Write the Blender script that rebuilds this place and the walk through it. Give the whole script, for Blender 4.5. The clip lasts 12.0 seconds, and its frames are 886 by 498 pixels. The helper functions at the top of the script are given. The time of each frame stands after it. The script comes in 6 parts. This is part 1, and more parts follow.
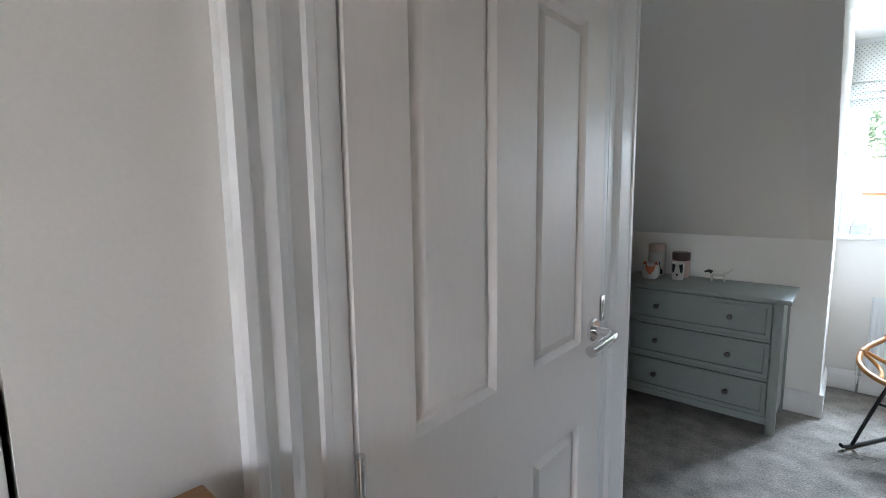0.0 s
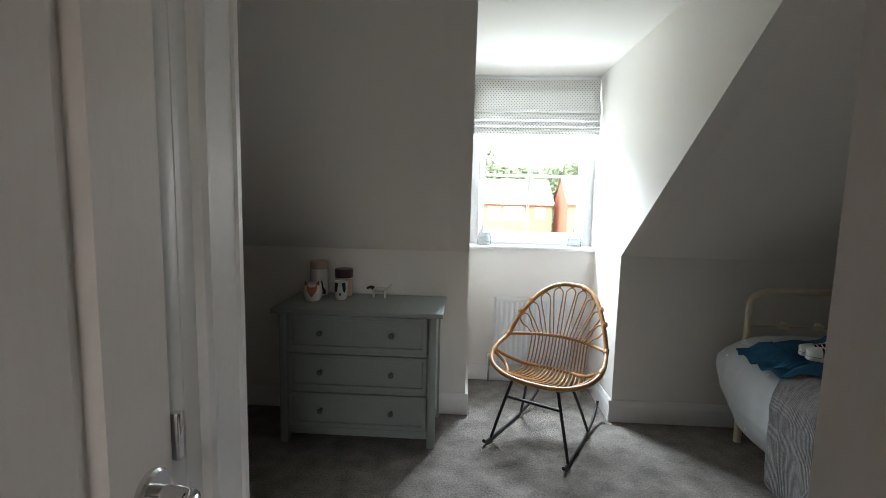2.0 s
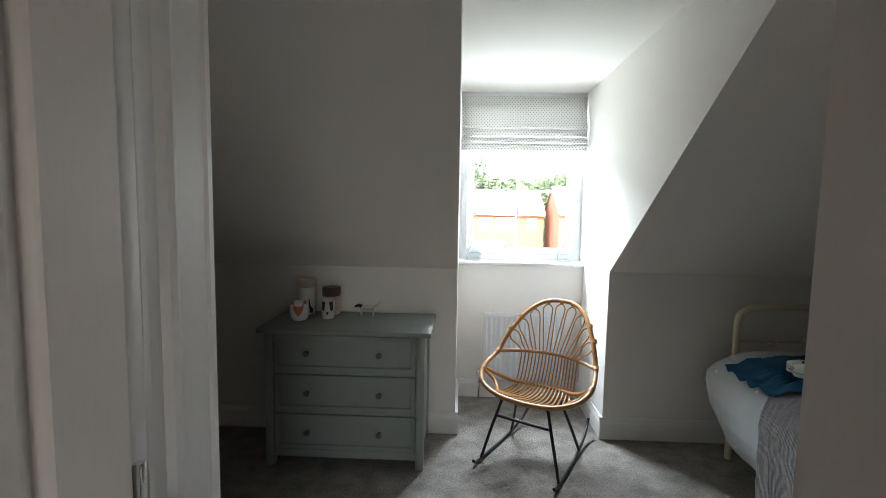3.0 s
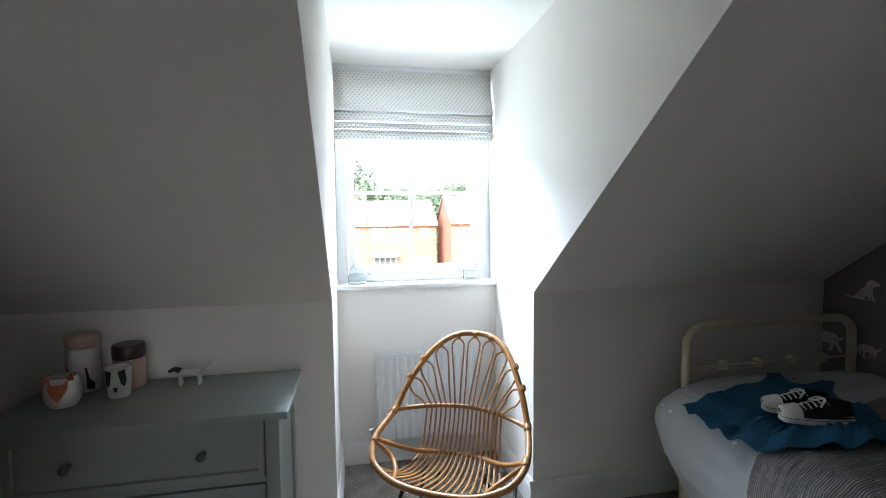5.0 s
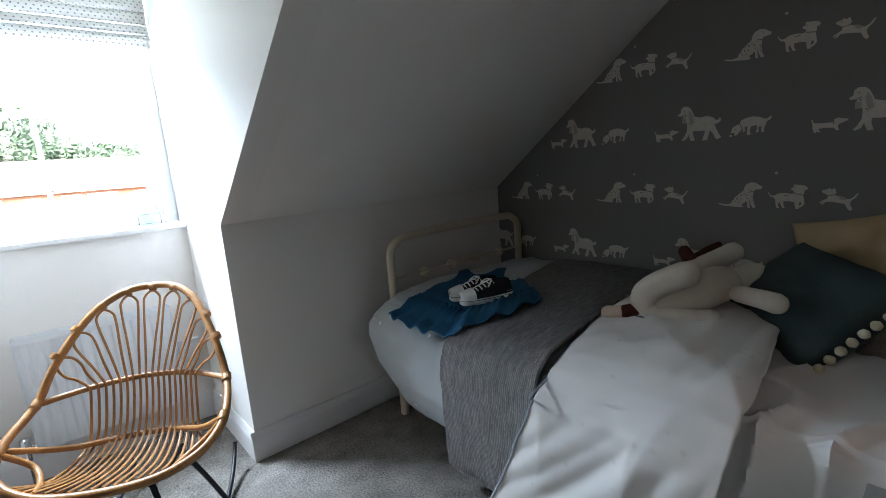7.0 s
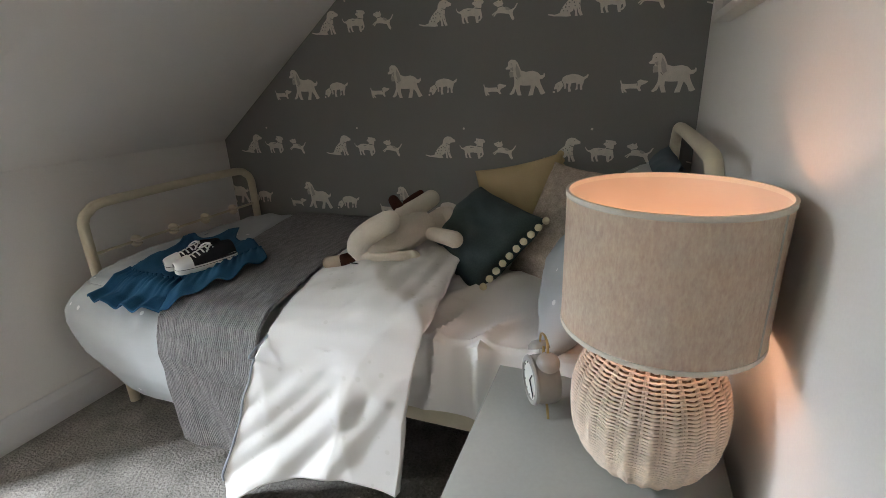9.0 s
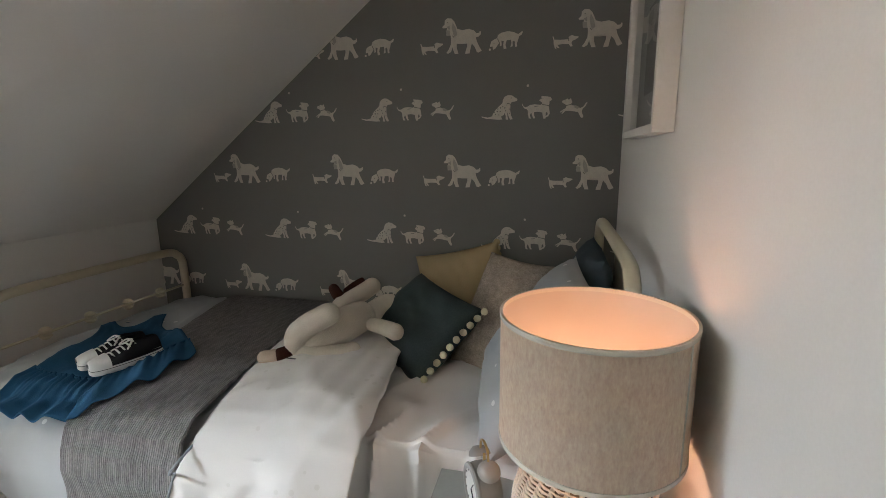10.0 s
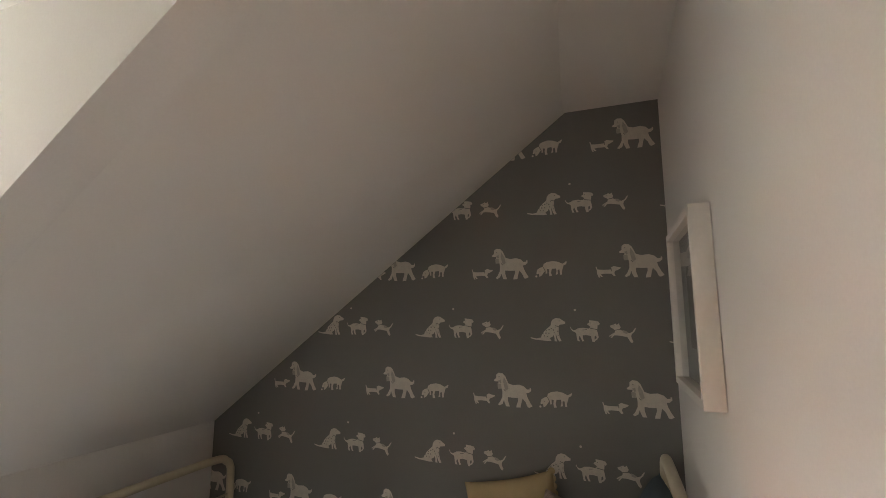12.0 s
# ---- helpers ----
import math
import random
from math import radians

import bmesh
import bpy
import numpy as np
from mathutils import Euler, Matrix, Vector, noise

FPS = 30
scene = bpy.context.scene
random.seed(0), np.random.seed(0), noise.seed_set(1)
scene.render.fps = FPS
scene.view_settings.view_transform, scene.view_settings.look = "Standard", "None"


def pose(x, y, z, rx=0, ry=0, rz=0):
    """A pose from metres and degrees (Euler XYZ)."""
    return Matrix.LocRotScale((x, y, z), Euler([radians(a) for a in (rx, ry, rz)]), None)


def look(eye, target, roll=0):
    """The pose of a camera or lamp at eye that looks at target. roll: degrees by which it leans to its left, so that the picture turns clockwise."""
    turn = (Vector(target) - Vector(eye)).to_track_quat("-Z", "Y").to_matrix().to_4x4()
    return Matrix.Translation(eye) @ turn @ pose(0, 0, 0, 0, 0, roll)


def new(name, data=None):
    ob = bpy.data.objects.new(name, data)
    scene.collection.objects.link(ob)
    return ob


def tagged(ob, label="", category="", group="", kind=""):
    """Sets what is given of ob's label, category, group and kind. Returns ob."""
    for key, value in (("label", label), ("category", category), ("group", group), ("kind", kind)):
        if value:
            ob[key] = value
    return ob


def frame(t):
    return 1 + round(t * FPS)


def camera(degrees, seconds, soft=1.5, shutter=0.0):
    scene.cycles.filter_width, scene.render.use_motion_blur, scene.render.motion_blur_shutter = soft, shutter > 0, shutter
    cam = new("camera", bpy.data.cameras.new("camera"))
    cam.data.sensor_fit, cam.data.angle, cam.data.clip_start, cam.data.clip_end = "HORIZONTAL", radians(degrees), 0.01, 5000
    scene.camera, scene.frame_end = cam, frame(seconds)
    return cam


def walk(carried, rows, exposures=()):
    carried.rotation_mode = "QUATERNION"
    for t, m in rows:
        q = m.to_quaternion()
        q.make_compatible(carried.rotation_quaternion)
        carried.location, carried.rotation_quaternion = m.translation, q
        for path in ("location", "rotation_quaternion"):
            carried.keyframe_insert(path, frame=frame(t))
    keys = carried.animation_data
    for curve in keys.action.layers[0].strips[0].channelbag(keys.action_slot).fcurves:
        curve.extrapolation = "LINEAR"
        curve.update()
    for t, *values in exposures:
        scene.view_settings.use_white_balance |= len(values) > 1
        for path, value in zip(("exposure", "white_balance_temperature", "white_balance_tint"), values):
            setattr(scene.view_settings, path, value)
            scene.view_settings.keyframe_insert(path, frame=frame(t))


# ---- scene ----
cam = camera(87.6, 12.0, 0.8)
PATH = [
    (0, (1.437, 2.774, 1.238), (0.119, 4.257, 0.987), -0.8),
    (0.5, (1.408, 2.967, 1.247), (0.457, 4.700, 0.963), -0.5),
    (0.8, (1.376, 3.08, 1.228), (0.658, 4.927, 0.957), 0.4),
    (1, (1.38, 3.142, 1.238), (0.819, 5.043, 0.969), 0.6),
    (1.5, (1.363, 3.236, 1.24), (1.115, 5.204, 0.981), 1.2),
    (2, (1.362, 3.285, 1.258), (1.256, 5.269, 1.034), 1.3),
    (2.5, (1.383, 3.296, 1.282), (1.303, 5.285, 1.086), 1.1),
    (4.3, (1.378, 3.544, 1.315), (1.427, 5.538, 1.165), 0.2),
    (4.5, (1.371, 3.661, 1.323), (1.496, 5.652, 1.176), -0.0),
    (5, (1.46, 4.021, 1.271), (1.839, 5.981, 1.143), -0.6),
    (5.5, (1.573, 4.242, 1.271), (2.247, 6.119, 1.114), -1.4),
    (6, (1.69, 4.2, 1.249), (2.653, 5.937, 1.011), -2.5),
    (6.5, (1.727, 4.124, 1.184), (2.868, 5.736, 0.869), -3.4),
    (7, (1.723, 4.072, 1.134), (3.003, 5.56, 0.752), -4.2),
    (7.3, (1.714, 4.056, 1.151), (3.087, 5.437, 0.693), -4.1),
    (7.5, (1.738, 4.008, 1.124), (3.151, 5.342, 0.652), -4.6),
    (7.7, (1.743, 3.982, 1.117), (3.214, 5.237, 0.605), -4.8),
    (9.3, (1.79, 3.892, 1.166), (3.608, 4.476, 0.569), -1.6),
    (9.5, (1.785, 3.891, 1.171), (3.64, 4.421, 0.641), -1.3),
    (10, (1.788, 3.892, 1.259), (3.691, 4.36, 0.86), -0.7),
    (10.5, (1.783, 3.883, 1.327), (3.719, 4.352, 1.149), -0.7),
    (11, (1.779, 3.852, 1.414), (3.726, 4.308, 1.47), -0.3),
    (11.5, (1.762, 3.845, 1.477), (3.688, 4.334, 1.702), -0.3),
    (12, (1.749, 3.864, 1.496), (3.607, 4.547, 1.785), -0.1),
]
EXPOSURES = [(0.0, 4.45, 5750, 9), (0.5, 4.05, 6400, 11), (0.8, 3.9, 6500, 11), (1.5, 3.65, 6450, 10), (2.5, 3.8, 6400, 10), (4.5, 3.7, 6100, 10), (5.0, 3.75, 5950, 10), (5.5, 3.5, 5700, 10), (6.0, 3.4, 5400, 9), (6.5, 3.6, 5450, 9), (7.0, 4.05, 5800, 10), (7.7, 4.92, 6300, 12), (9.3, 5.12, 6550, 13), (10.5, 5.12, 6700, 14), (11.0, 5.1, 6900, 16), (12.0, 5.12, 7250, 18)]
walk(cam, [(t, look(eye, target, roll)) for t, eye, target, roll in PATH], EXPOSURES)

# ---- world, sun, large lights ----
SKY, SUN, LAMP = 0.15, 0.35, 0.064
world = bpy.data.worlds.new("overcast_sky")
scene.world = world
world.use_nodes = True
wn, wl = world.node_tree.nodes, world.node_tree.links
sky_node = wn.new("ShaderNodeTexSky")
sky_node.sky_type, sky_node.sun_disc = "NISHITA", False
sky_node.sun_elevation, sky_node.sun_rotation = radians(48), radians(200)
sky_node.air_density, sky_node.dust_density, sky_node.ozone_density = 1.0, 4.0, 0.6
soften = wn.new("ShaderNodeHueSaturation")
soften.inputs["Saturation"].default_value = 0.65
wl.new(sky_node.outputs[0], soften.inputs["Color"])
wl.new(soften.outputs[0], wn["Background"].inputs["Color"])
wn["Background"].inputs["Strength"].default_value = SKY
sun = new("sun", bpy.data.lights.new("sun", "SUN"))
sun.data.energy, sun.data.angle, sun.data.color = SUN, radians(14), (1.0, 0.96, 0.9)
sun.matrix_world = look((-4, -12, 18), (1.8, 20, -3))

# The landing lamp is made up as well, to brighten the passage door.
# Unseen lamps added outside the window stand in for sky and ground light.
for nm, at, aim, size, watts in (("sky_light_upper", (1.68, 6.86, 1.96), (2.9, 4.5, 0.75), (0.60, 0.28), 9.2), ("sky_light_lower", (1.79, 7.05, 0.62), (1.79, 5.6, 1.75), (0.90, 0.34), 2.2), ("landing_window_light", (1.85, 0.51, 1.50), (1.5, 2.8, 1.2), (0.60, 0.75), 0.038)):
    lamp = new(nm, bpy.data.lights.new(nm, "AREA"))
    lamp.data.shape, lamp.data.size, lamp.data.size_y, lamp.data.energy, lamp.data.color = "RECTANGLE", *size, watts, (0.80, 0.91, 1.0)
    lamp.matrix_world = look(at, aim)

# ---- helpers for building ----


def link(src, node, key):
    node.id_data.links.new(src, node.inputs[key])


def material(name, colour, rough=0.6, metal=0.0, vary=0.06, scale=6.0, fine=60.0, bump=0.15, spec=0.5, depth=0.002, stretch=(1, 1, 1), tint=None):
    """Paint, wood, cloth and so on: a base colour with a coarse and a fine variation and a fine relief, in metres."""
    m = bpy.data.materials.new(name)
    m.use_nodes = True
    n = m.node_tree.nodes
    b = n["Principled BSDF"]
    b.inputs["Roughness"].default_value, b.inputs["Metallic"].default_value = rough, metal
    b.inputs["Specular IOR Level"].default_value = spec
    co, mp = n.new("ShaderNodeTexCoord"), n.new("ShaderNodeMapping")
    mp.inputs["Scale"].default_value = stretch
    link(co.outputs["Object"], mp, "Vector")
    big, small = n.new("ShaderNodeTexNoise"), n.new("ShaderNodeTexNoise")
    for t, s, d in ((big, scale, 4), (small, fine, 3)):
        t.inputs["Scale"].default_value, t.inputs["Detail"].default_value = s, d
        link(mp.outputs[0], t, "Vector")
    add = n.new("ShaderNodeMath")
    add.operation = "ADD"
    link(big.outputs["Fac"], add, 0)
    link(small.outputs["Fac"], add, 1)
    ramp = n.new("ShaderNodeMapRange")
    ramp.inputs["From Min"].default_value, ramp.inputs["From Max"].default_value = 0.6, 1.4
    link(add.outputs[0], ramp, "Value")
    mix = n.new("ShaderNodeMix")
    mix.data_type = "RGBA"
    low = tint or [c * (1 - vary) for c in colour]
    mix.inputs["A"].default_value = (*[max(0, c) for c in low], 1)
    mix.inputs["B"].default_value = (*[min(1, c * (1 + vary)) for c in colour], 1)
    link(ramp.outputs[0], mix, "Factor")
    link(mix.outputs["Result"], b, "Base Color")
    bp = n.new("ShaderNodeBump")
    bp.inputs["Strength"].default_value, bp.inputs["Distance"].default_value = bump, depth
    link(small.outputs["Fac"], bp, "Height")
    link(bp.outputs[0], b, "Normal")
    return m


def thing(name, label, category, at=(0, 0, 0), turn=0.0, group="", kind=""):
    ob = new(name)
    ob.empty_display_size = 0.1
    ob.location, ob.rotation_euler = at, (0, 0, radians(turn))
    return tagged(ob, label, category, group, kind)


def mesh_of(name, bm, mat, smooth=None):
    bmesh.ops.recalc_face_normals(bm, faces=bm.faces)
    me = bpy.data.meshes.new(name)
    if smooth:
        for f in bm.faces:
            f.smooth = True
        for e in bm.edges:
            if len(e.link_faces) == 2 and e.calc_face_angle(0) > radians(smooth):
                e.smooth = False
    bm.to_mesh(me)
    bm.free()
    me.materials.append(mat)
    return me


def part(name, bm, mat, parent=None, label="", smooth=40):
    ob = new(name, mesh_of(name, bm, mat, smooth))
    if parent:
        ob.parent = parent
    return tagged(ob, label)


def solid(name, bm, mat, label, kind="structure", category="", smooth=None):
    """A single-mesh object at top level."""
    return tagged(part(name, bm, mat, None, "", smooth), label, category or name.split("_")[0], "", kind)


def box(bm, x0, x1, y0, y1, z0, z1, bevel=0.0, seg=2):
    made = bmesh.ops.create_cube(bm, size=1)["verts"]
    for v in made:
        v.co = Vector(((x0 + x1) / 2 + v.co.x * (x1 - x0), (y0 + y1) / 2 + v.co.y * (y1 - y0), (z0 + z1) / 2 + v.co.z * (z1 - z0)))
    if bevel:
        edges = {e for v in made for e in v.link_edges}
        bmesh.ops.bevel(bm, geom=list(edges), offset=bevel, segments=seg, affect="EDGES", profile=0.5)
    return bm


def boxes(*rows, bevel=0.0):
    bm = bmesh.new()
    for r in rows:
        box(bm, *r, bevel=bevel)
    return bm


def prism(bm, outline, axis, a, b):
    """An outline in the plane across axis ('x': (y, z), 'y': (x, z), 'z': (x, y)), extruded from a to b."""
    def at(p, c):
        return {"x": (c, p[0], p[1]), "y": (p[0], c, p[1]), "z": (p[0], p[1], c)}[axis]
    lo = [bm.verts.new(at(p, a)) for p in outline]
    hi = [bm.verts.new(at(p, b)) for p in outline]
    bm.faces.new(lo)
    bm.faces.new(hi[::-1])
    k = len(outline)
    for i in range(k):
        bm.faces.new((lo[i], lo[(i + 1) % k], hi[(i + 1) % k], hi[i]))
    return bm


def spline(pts, steps=6, closed=False):
    """A smooth line through points."""
    p = [Vector(q) for q in pts]
    n, out = len(p), []
    for i in range(n if closed else n - 1):
        g = (lambda j: p[j % n]) if closed else (lambda j: p[max(0, min(n - 1, j))])
        a, b, c, d = g(i - 1), g(i), g(i + 1), g(i + 2)
        for s in range(steps):
            t = s / steps
            out.append(0.5 * (2 * b + (c - a) * t + (2 * a - 5 * b + 4 * c - d) * t * t + (3 * b - a - 3 * c + d) * t ** 3))
    return out if closed else out + [p[-1]]


def sweep(bm, pts, r, seg=8, closed=False, ends=True):
    """A round rod along a line; r is a number or a function of 0..1."""
    p = [Vector(q) for q in pts]
    n, rings, side = len(p), [], None
    for i in range(n):
        t = (p[(i + 1) % n] - p[i - 1]) if closed or 0 < i < n - 1 else (p[1] - p[0] if i == 0 else p[-1] - p[-2])
        t.normalize()
        if side is None:
            side = t.orthogonal().normalized()
        side = (side - t * side.dot(t)).normalized()
        up = t.cross(side)
        rad = r(i / max(1, n - 1)) if callable(r) else r
        rings.append([bm.verts.new(p[i] + rad * (math.cos(k * math.tau / seg) * side + math.sin(k * math.tau / seg) * up)) for k in range(seg)])
    for i in range(n if closed else n - 1):
        a, b = rings[i], rings[(i + 1) % n]
        for k in range(seg):
            bm.faces.new((a[k], a[(k + 1) % seg], b[(k + 1) % seg], b[k]))
    if ends and not closed:
        bm.faces.new(rings[0][::-1])
        bm.faces.new(rings[-1])
    return bm


def rod(pts, r, seg=8, steps=6, closed=False):
    return sweep(bmesh.new(), spline(pts, steps, closed), r, seg, closed)


def lathe(bm, profile, seg=32, at=(0, 0, 0), axis="z"):
    """A turned shape from (radius, height) pairs; closed where the radius is 0."""
    rings = []
    for r, h in profile:
        if r <= 1e-6:
            ring = [bm.verts.new((0, 0, h))]
        else:
            ring = [bm.verts.new((r * math.cos(k * math.tau / seg), r * math.sin(k * math.tau / seg), h)) for k in range(seg)]
        rings.append(ring)
    for a, b in zip(rings, rings[1:]):
        for k in range(seg):
            q = [a[k % len(a)], a[(k + 1) % len(a)], b[(k + 1) % len(b)], b[k % len(b)]]
            q = list(dict.fromkeys(q))
            if len(q) > 2:
                bm.faces.new(q)
    turn = {"z": Matrix(), "y": Matrix.Rotation(radians(-90), 4, "X"), "x": Matrix.Rotation(radians(90), 4, "Y")}[axis]
    bmesh.ops.transform(bm, matrix=Matrix.Translation(at) @ turn, verts=[v for ring in rings for v in ring])
    return bm


def sheet(nu, nv, f):
    """A grid of nu by nv cells whose points f(u, v) gives, u and v from 0 to 1."""
    bm = bmesh.new()
    rows = [[bm.verts.new(f(i / nu, j / nv)) for j in range(nv + 1)] for i in range(nu + 1)]
    for i in range(nu):
        for j in range(nv):
            bm.faces.new((rows[i][j], rows[i + 1][j], rows[i + 1][j + 1], rows[i][j + 1]))
    return bm


def n3(x, y, z=0.0):
    return noise.noise(Vector((x, y, z)))


# ---- materials ----
WALL = material("wall_paint", (0.85, 0.815, 0.77), 0.75, vary=0.03, scale=1.5, fine=220, bump=0.12, depth=0.001, spec=0.25)
CEIL = material("ceiling_paint", (0.87, 0.835, 0.79), 0.8, vary=0.02, scale=1.2, fine=200, bump=0.1, depth=0.001, spec=0.2)
TRIM = material("white_trim_paint", (0.78, 0.76, 0.74), 0.35, vary=0.03, scale=4, fine=90, bump=0.05, depth=0.001)
DOORP = material("white_door_paint", (0.80, 0.745, 0.70), 0.38, vary=0.03, scale=3, fine=150, bump=0.1, depth=0.001, stretch=(1, 1, 0.15))
PAPER = material("grey_wallpaper", (0.245, 0.24, 0.222), 0.8, vary=0.05, scale=2, fine=300, bump=0.1, depth=0.0006, spec=0.2)
TEAL = material("dark_teal_paint", (0.10, 0.13, 0.13), 0.7, vary=0.05, scale=2, fine=200, bump=0.1, depth=0.0006, spec=0.2)
CARPET = material("grey_carpet", (0.235, 0.215, 0.19), 0.95, vary=0.52, scale=10.0, fine=110, bump=0.9, depth=0.010, spec=0.05)
UPVC = material("white_upvc", (0.82, 0.83, 0.84), 0.3, vary=0.02, bump=0.03)
CHROME = material("chrome", (0.75, 0.75, 0.76), 0.12, 1.0, vary=0.03, bump=0.02)

# ---- the room ----
KNEE_Y, KNEE_Z, CEIL_Z = 5.87, 0.955, 2.37
RISE, RISE_D = 0.766, 0.722  # roof slope at gable and beside dormer, made unequal to fit the camera's view
WEST_X, EAST_X, SOUTH_Y = -0.255, 3.715, 3.655
DL, DR, DCEIL, WIN_Y = 1.372, 2.21, 2.07, 6.41
RIDGE_Y = KNEE_Y - (CEIL_Z - KNEE_Z) / RISE
DTOP_Y = KNEE_Y - (DCEIL - KNEE_Z) / RISE_D

floor = solid("floor", boxes((-1.2, EAST_X + 0.1, 0.4, 6.6, -0.12, 0.0)), CARPET, "grey beige cut pile carpet with brushed patches")
east = bmesh.new()
prism(east, [(SOUTH_Y - 0.1, 0), (6.0, 0), (6.0, 1.1), (5.2, 1.75), (RIDGE_Y - 0.1, CEIL_Z + 0.15), (SOUTH_Y - 0.1, CEIL_Z + 0.15)], "x", EAST_X, EAST_X + 0.1)
wall_east = solid("wall_east", east, PAPER, "dark grey gable wall papered with rows of pale dogs", category="wall")
west = bmesh.new()
prism(west, [(3.9, 0), (6.0, 0), (6.0, 1.1), (5.2, 1.75), (RIDGE_Y - 0.1, CEIL_Z + 0.15), (3.9, CEIL_Z + 0.15)], "x", WEST_X - 0.1, WEST_X)
solid("wall_west", west, TEAL, "dark teal painted gable wall", category="wall")
solid("wall_south", boxes((1.70, EAST_X, SOUTH_Y - 0.1, SOUTH_Y, 0, CEIL_Z)), WALL, "smooth off-white painted wall behind the bed head", category="wall")
solid("wall_passage_right", boxes((1.70, 1.80, 2.85, SOUTH_Y - 0.1, 0, CEIL_Z)), WALL, "off-white painted wall behind the open door", category="wall")
solid("wall_south_west", boxes((WEST_X, 0.90, 3.90, 3.975, 0, CEIL_Z)), WALL, "off-white painted wall beside the cupboard", category="wall")
solid("wall_knee_left", boxes((WEST_X, DL - 0.1, KNEE_Y, KNEE_Y + 0.1, 0, KNEE_Z + 0.02)), WALL, "low off-white knee wall behind the chest", category="wall")
solid("wall_knee_right", boxes((DR + 0.1, EAST_X, KNEE_Y, KNEE_Y + 0.1, 0, KNEE_Z + 0.02)), WALL, "low off-white knee wall at the bed foot", category="wall")
for nm, a, b in (("wall_dormer_left", DL - 0.1, DL), ("wall_dormer_right", DR, DR + 0.1)):
    bm = bmesh.new()
    prism(bm, [(KNEE_Y, 0), (6.62, 0), (6.62, DCEIL + 0.1), (DTOP_Y - 0.13, DCEIL + 0.1), (DTOP_Y, DCEIL), (KNEE_Y, KNEE_Z)], "x", a, b)
    solid(nm, bm, WALL, "off-white painted dormer cheek beside the window", category="wall")


def slope_slab(x0, x1, rise0, rise1, y_low, y_high):
    """A roof slope over x0..x1 whose pitch may differ a little at its two ends."""
    bm = bmesh.new()
    ends = []
    for x, rise in ((x0, rise0), (x1, rise1)):
        at = [(y, KNEE_Z + rise * (KNEE_Y - y)) for y in (y_low, y_high)]
        ends.append([bm.verts.new((x, y, z + up)) for (y, z), up in ((at[0], 0), (at[1], 0), (at[1], 0.12), (at[0], 0.12))])
    for k in range(4):
        bm.faces.new((ends[0][k], ends[0][(k + 1) % 4], ends[1][(k + 1) % 4], ends[1][k]))
    bm.faces.new(ends[0])
    bm.faces.new(ends[1][::-1])
    return bm


solid("ceiling_slope_left", slope_slab(WEST_X, DL - 0.1, RISE_D, RISE_D, KNEE_Y, 3.80), CEIL, "off-white sloping attic ceiling above the chest", category="ceiling")
solid("ceiling_slope_right", slope_slab(DR + 0.1, EAST_X, RISE_D, RISE, KNEE_Y, 3.80), CEIL, "off-white sloping attic ceiling above the bed", category="ceiling")
solid("ceiling_slope_over_dormer", slope_slab(DL - 0.1, DR + 0.1, RISE_D, RISE_D, DTOP_Y, 3.80), CEIL, "off-white sloping ceiling above the dormer", category="ceiling")
solid("ceiling_dormer", boxes((DL, DR, DTOP_Y, 6.62, DCEIL, DCEIL + 0.1)), CEIL, "white flat ceiling of the dormer", category="ceiling")
solid("ceiling", boxes((-1.2, EAST_X + 0.1, 0.4, 4.15, CEIL_Z, CEIL_Z + 0.12)), CEIL, "off-white flat ceiling", category="ceiling")
solid("wall_under_window", boxes((DL, DR, WIN_Y, WIN_Y + 0.21, 0, 0.915)), WALL, "off-white painted wall under the window", category="wall")
solid("wall_over_window", boxes((DL, DR, 6.50, 6.62, 2.045, DCEIL)), WALL, "narrow wall strip over the window", category="wall")

# passage: the side wall with the closed door, and the landing behind
PX, D0, D1, DH = 1.0, 3.085, 3.795, 2.0
solid("wall_passage_left", boxes((0.90, PX, 2.80, D0 - 0.03, 0, CEIL_Z), (0.90, PX, D1 + 0.03, 3.975, 0, CEIL_Z), (0.90, PX, D0 - 0.03, D1 + 0.03, DH + 0.03, CEIL_Z)), WALL, "off-white painted wall round the closed door", category="wall")
# The opening in this unseen wall is made up to let light in.
solid("wall_landing_back", boxes((-1.2, 1.50, 0.4, 0.5, 0, CEIL_Z), (2.20, EAST_X, 0.4, 0.5, 0, CEIL_Z), (1.50, 2.20, 0.4, 0.5, 0, 1.05), (1.50, 2.20, 0.4, 0.5, 1.90, CEIL_Z)), WALL, "off-white landing wall", category="wall")
solid("wall_landing_left", boxes((-1.2, -1.1, 0.5, 3.9, 0, CEIL_Z)), WALL, "off-white landing wall at the side", category="wall")
solid("wall_landing_right", boxes((2.5, 2.6, 0.5, 2.75, 0, CEIL_Z)), WALL, "off-white landing wall opposite", category="wall")
solid("wall_landing_front", boxes((-1.1, 0.90, 2.65, 2.80, 0, CEIL_Z), (1.70, 2.5, 2.70, 2.85, 0, CEIL_Z), (0.90, 1.70, 2.70, 2.85, 2.03, CEIL_Z)), WALL, "off-white landing wall with the doorway", category="wall")
# ---- things ----

# ---- doors ----


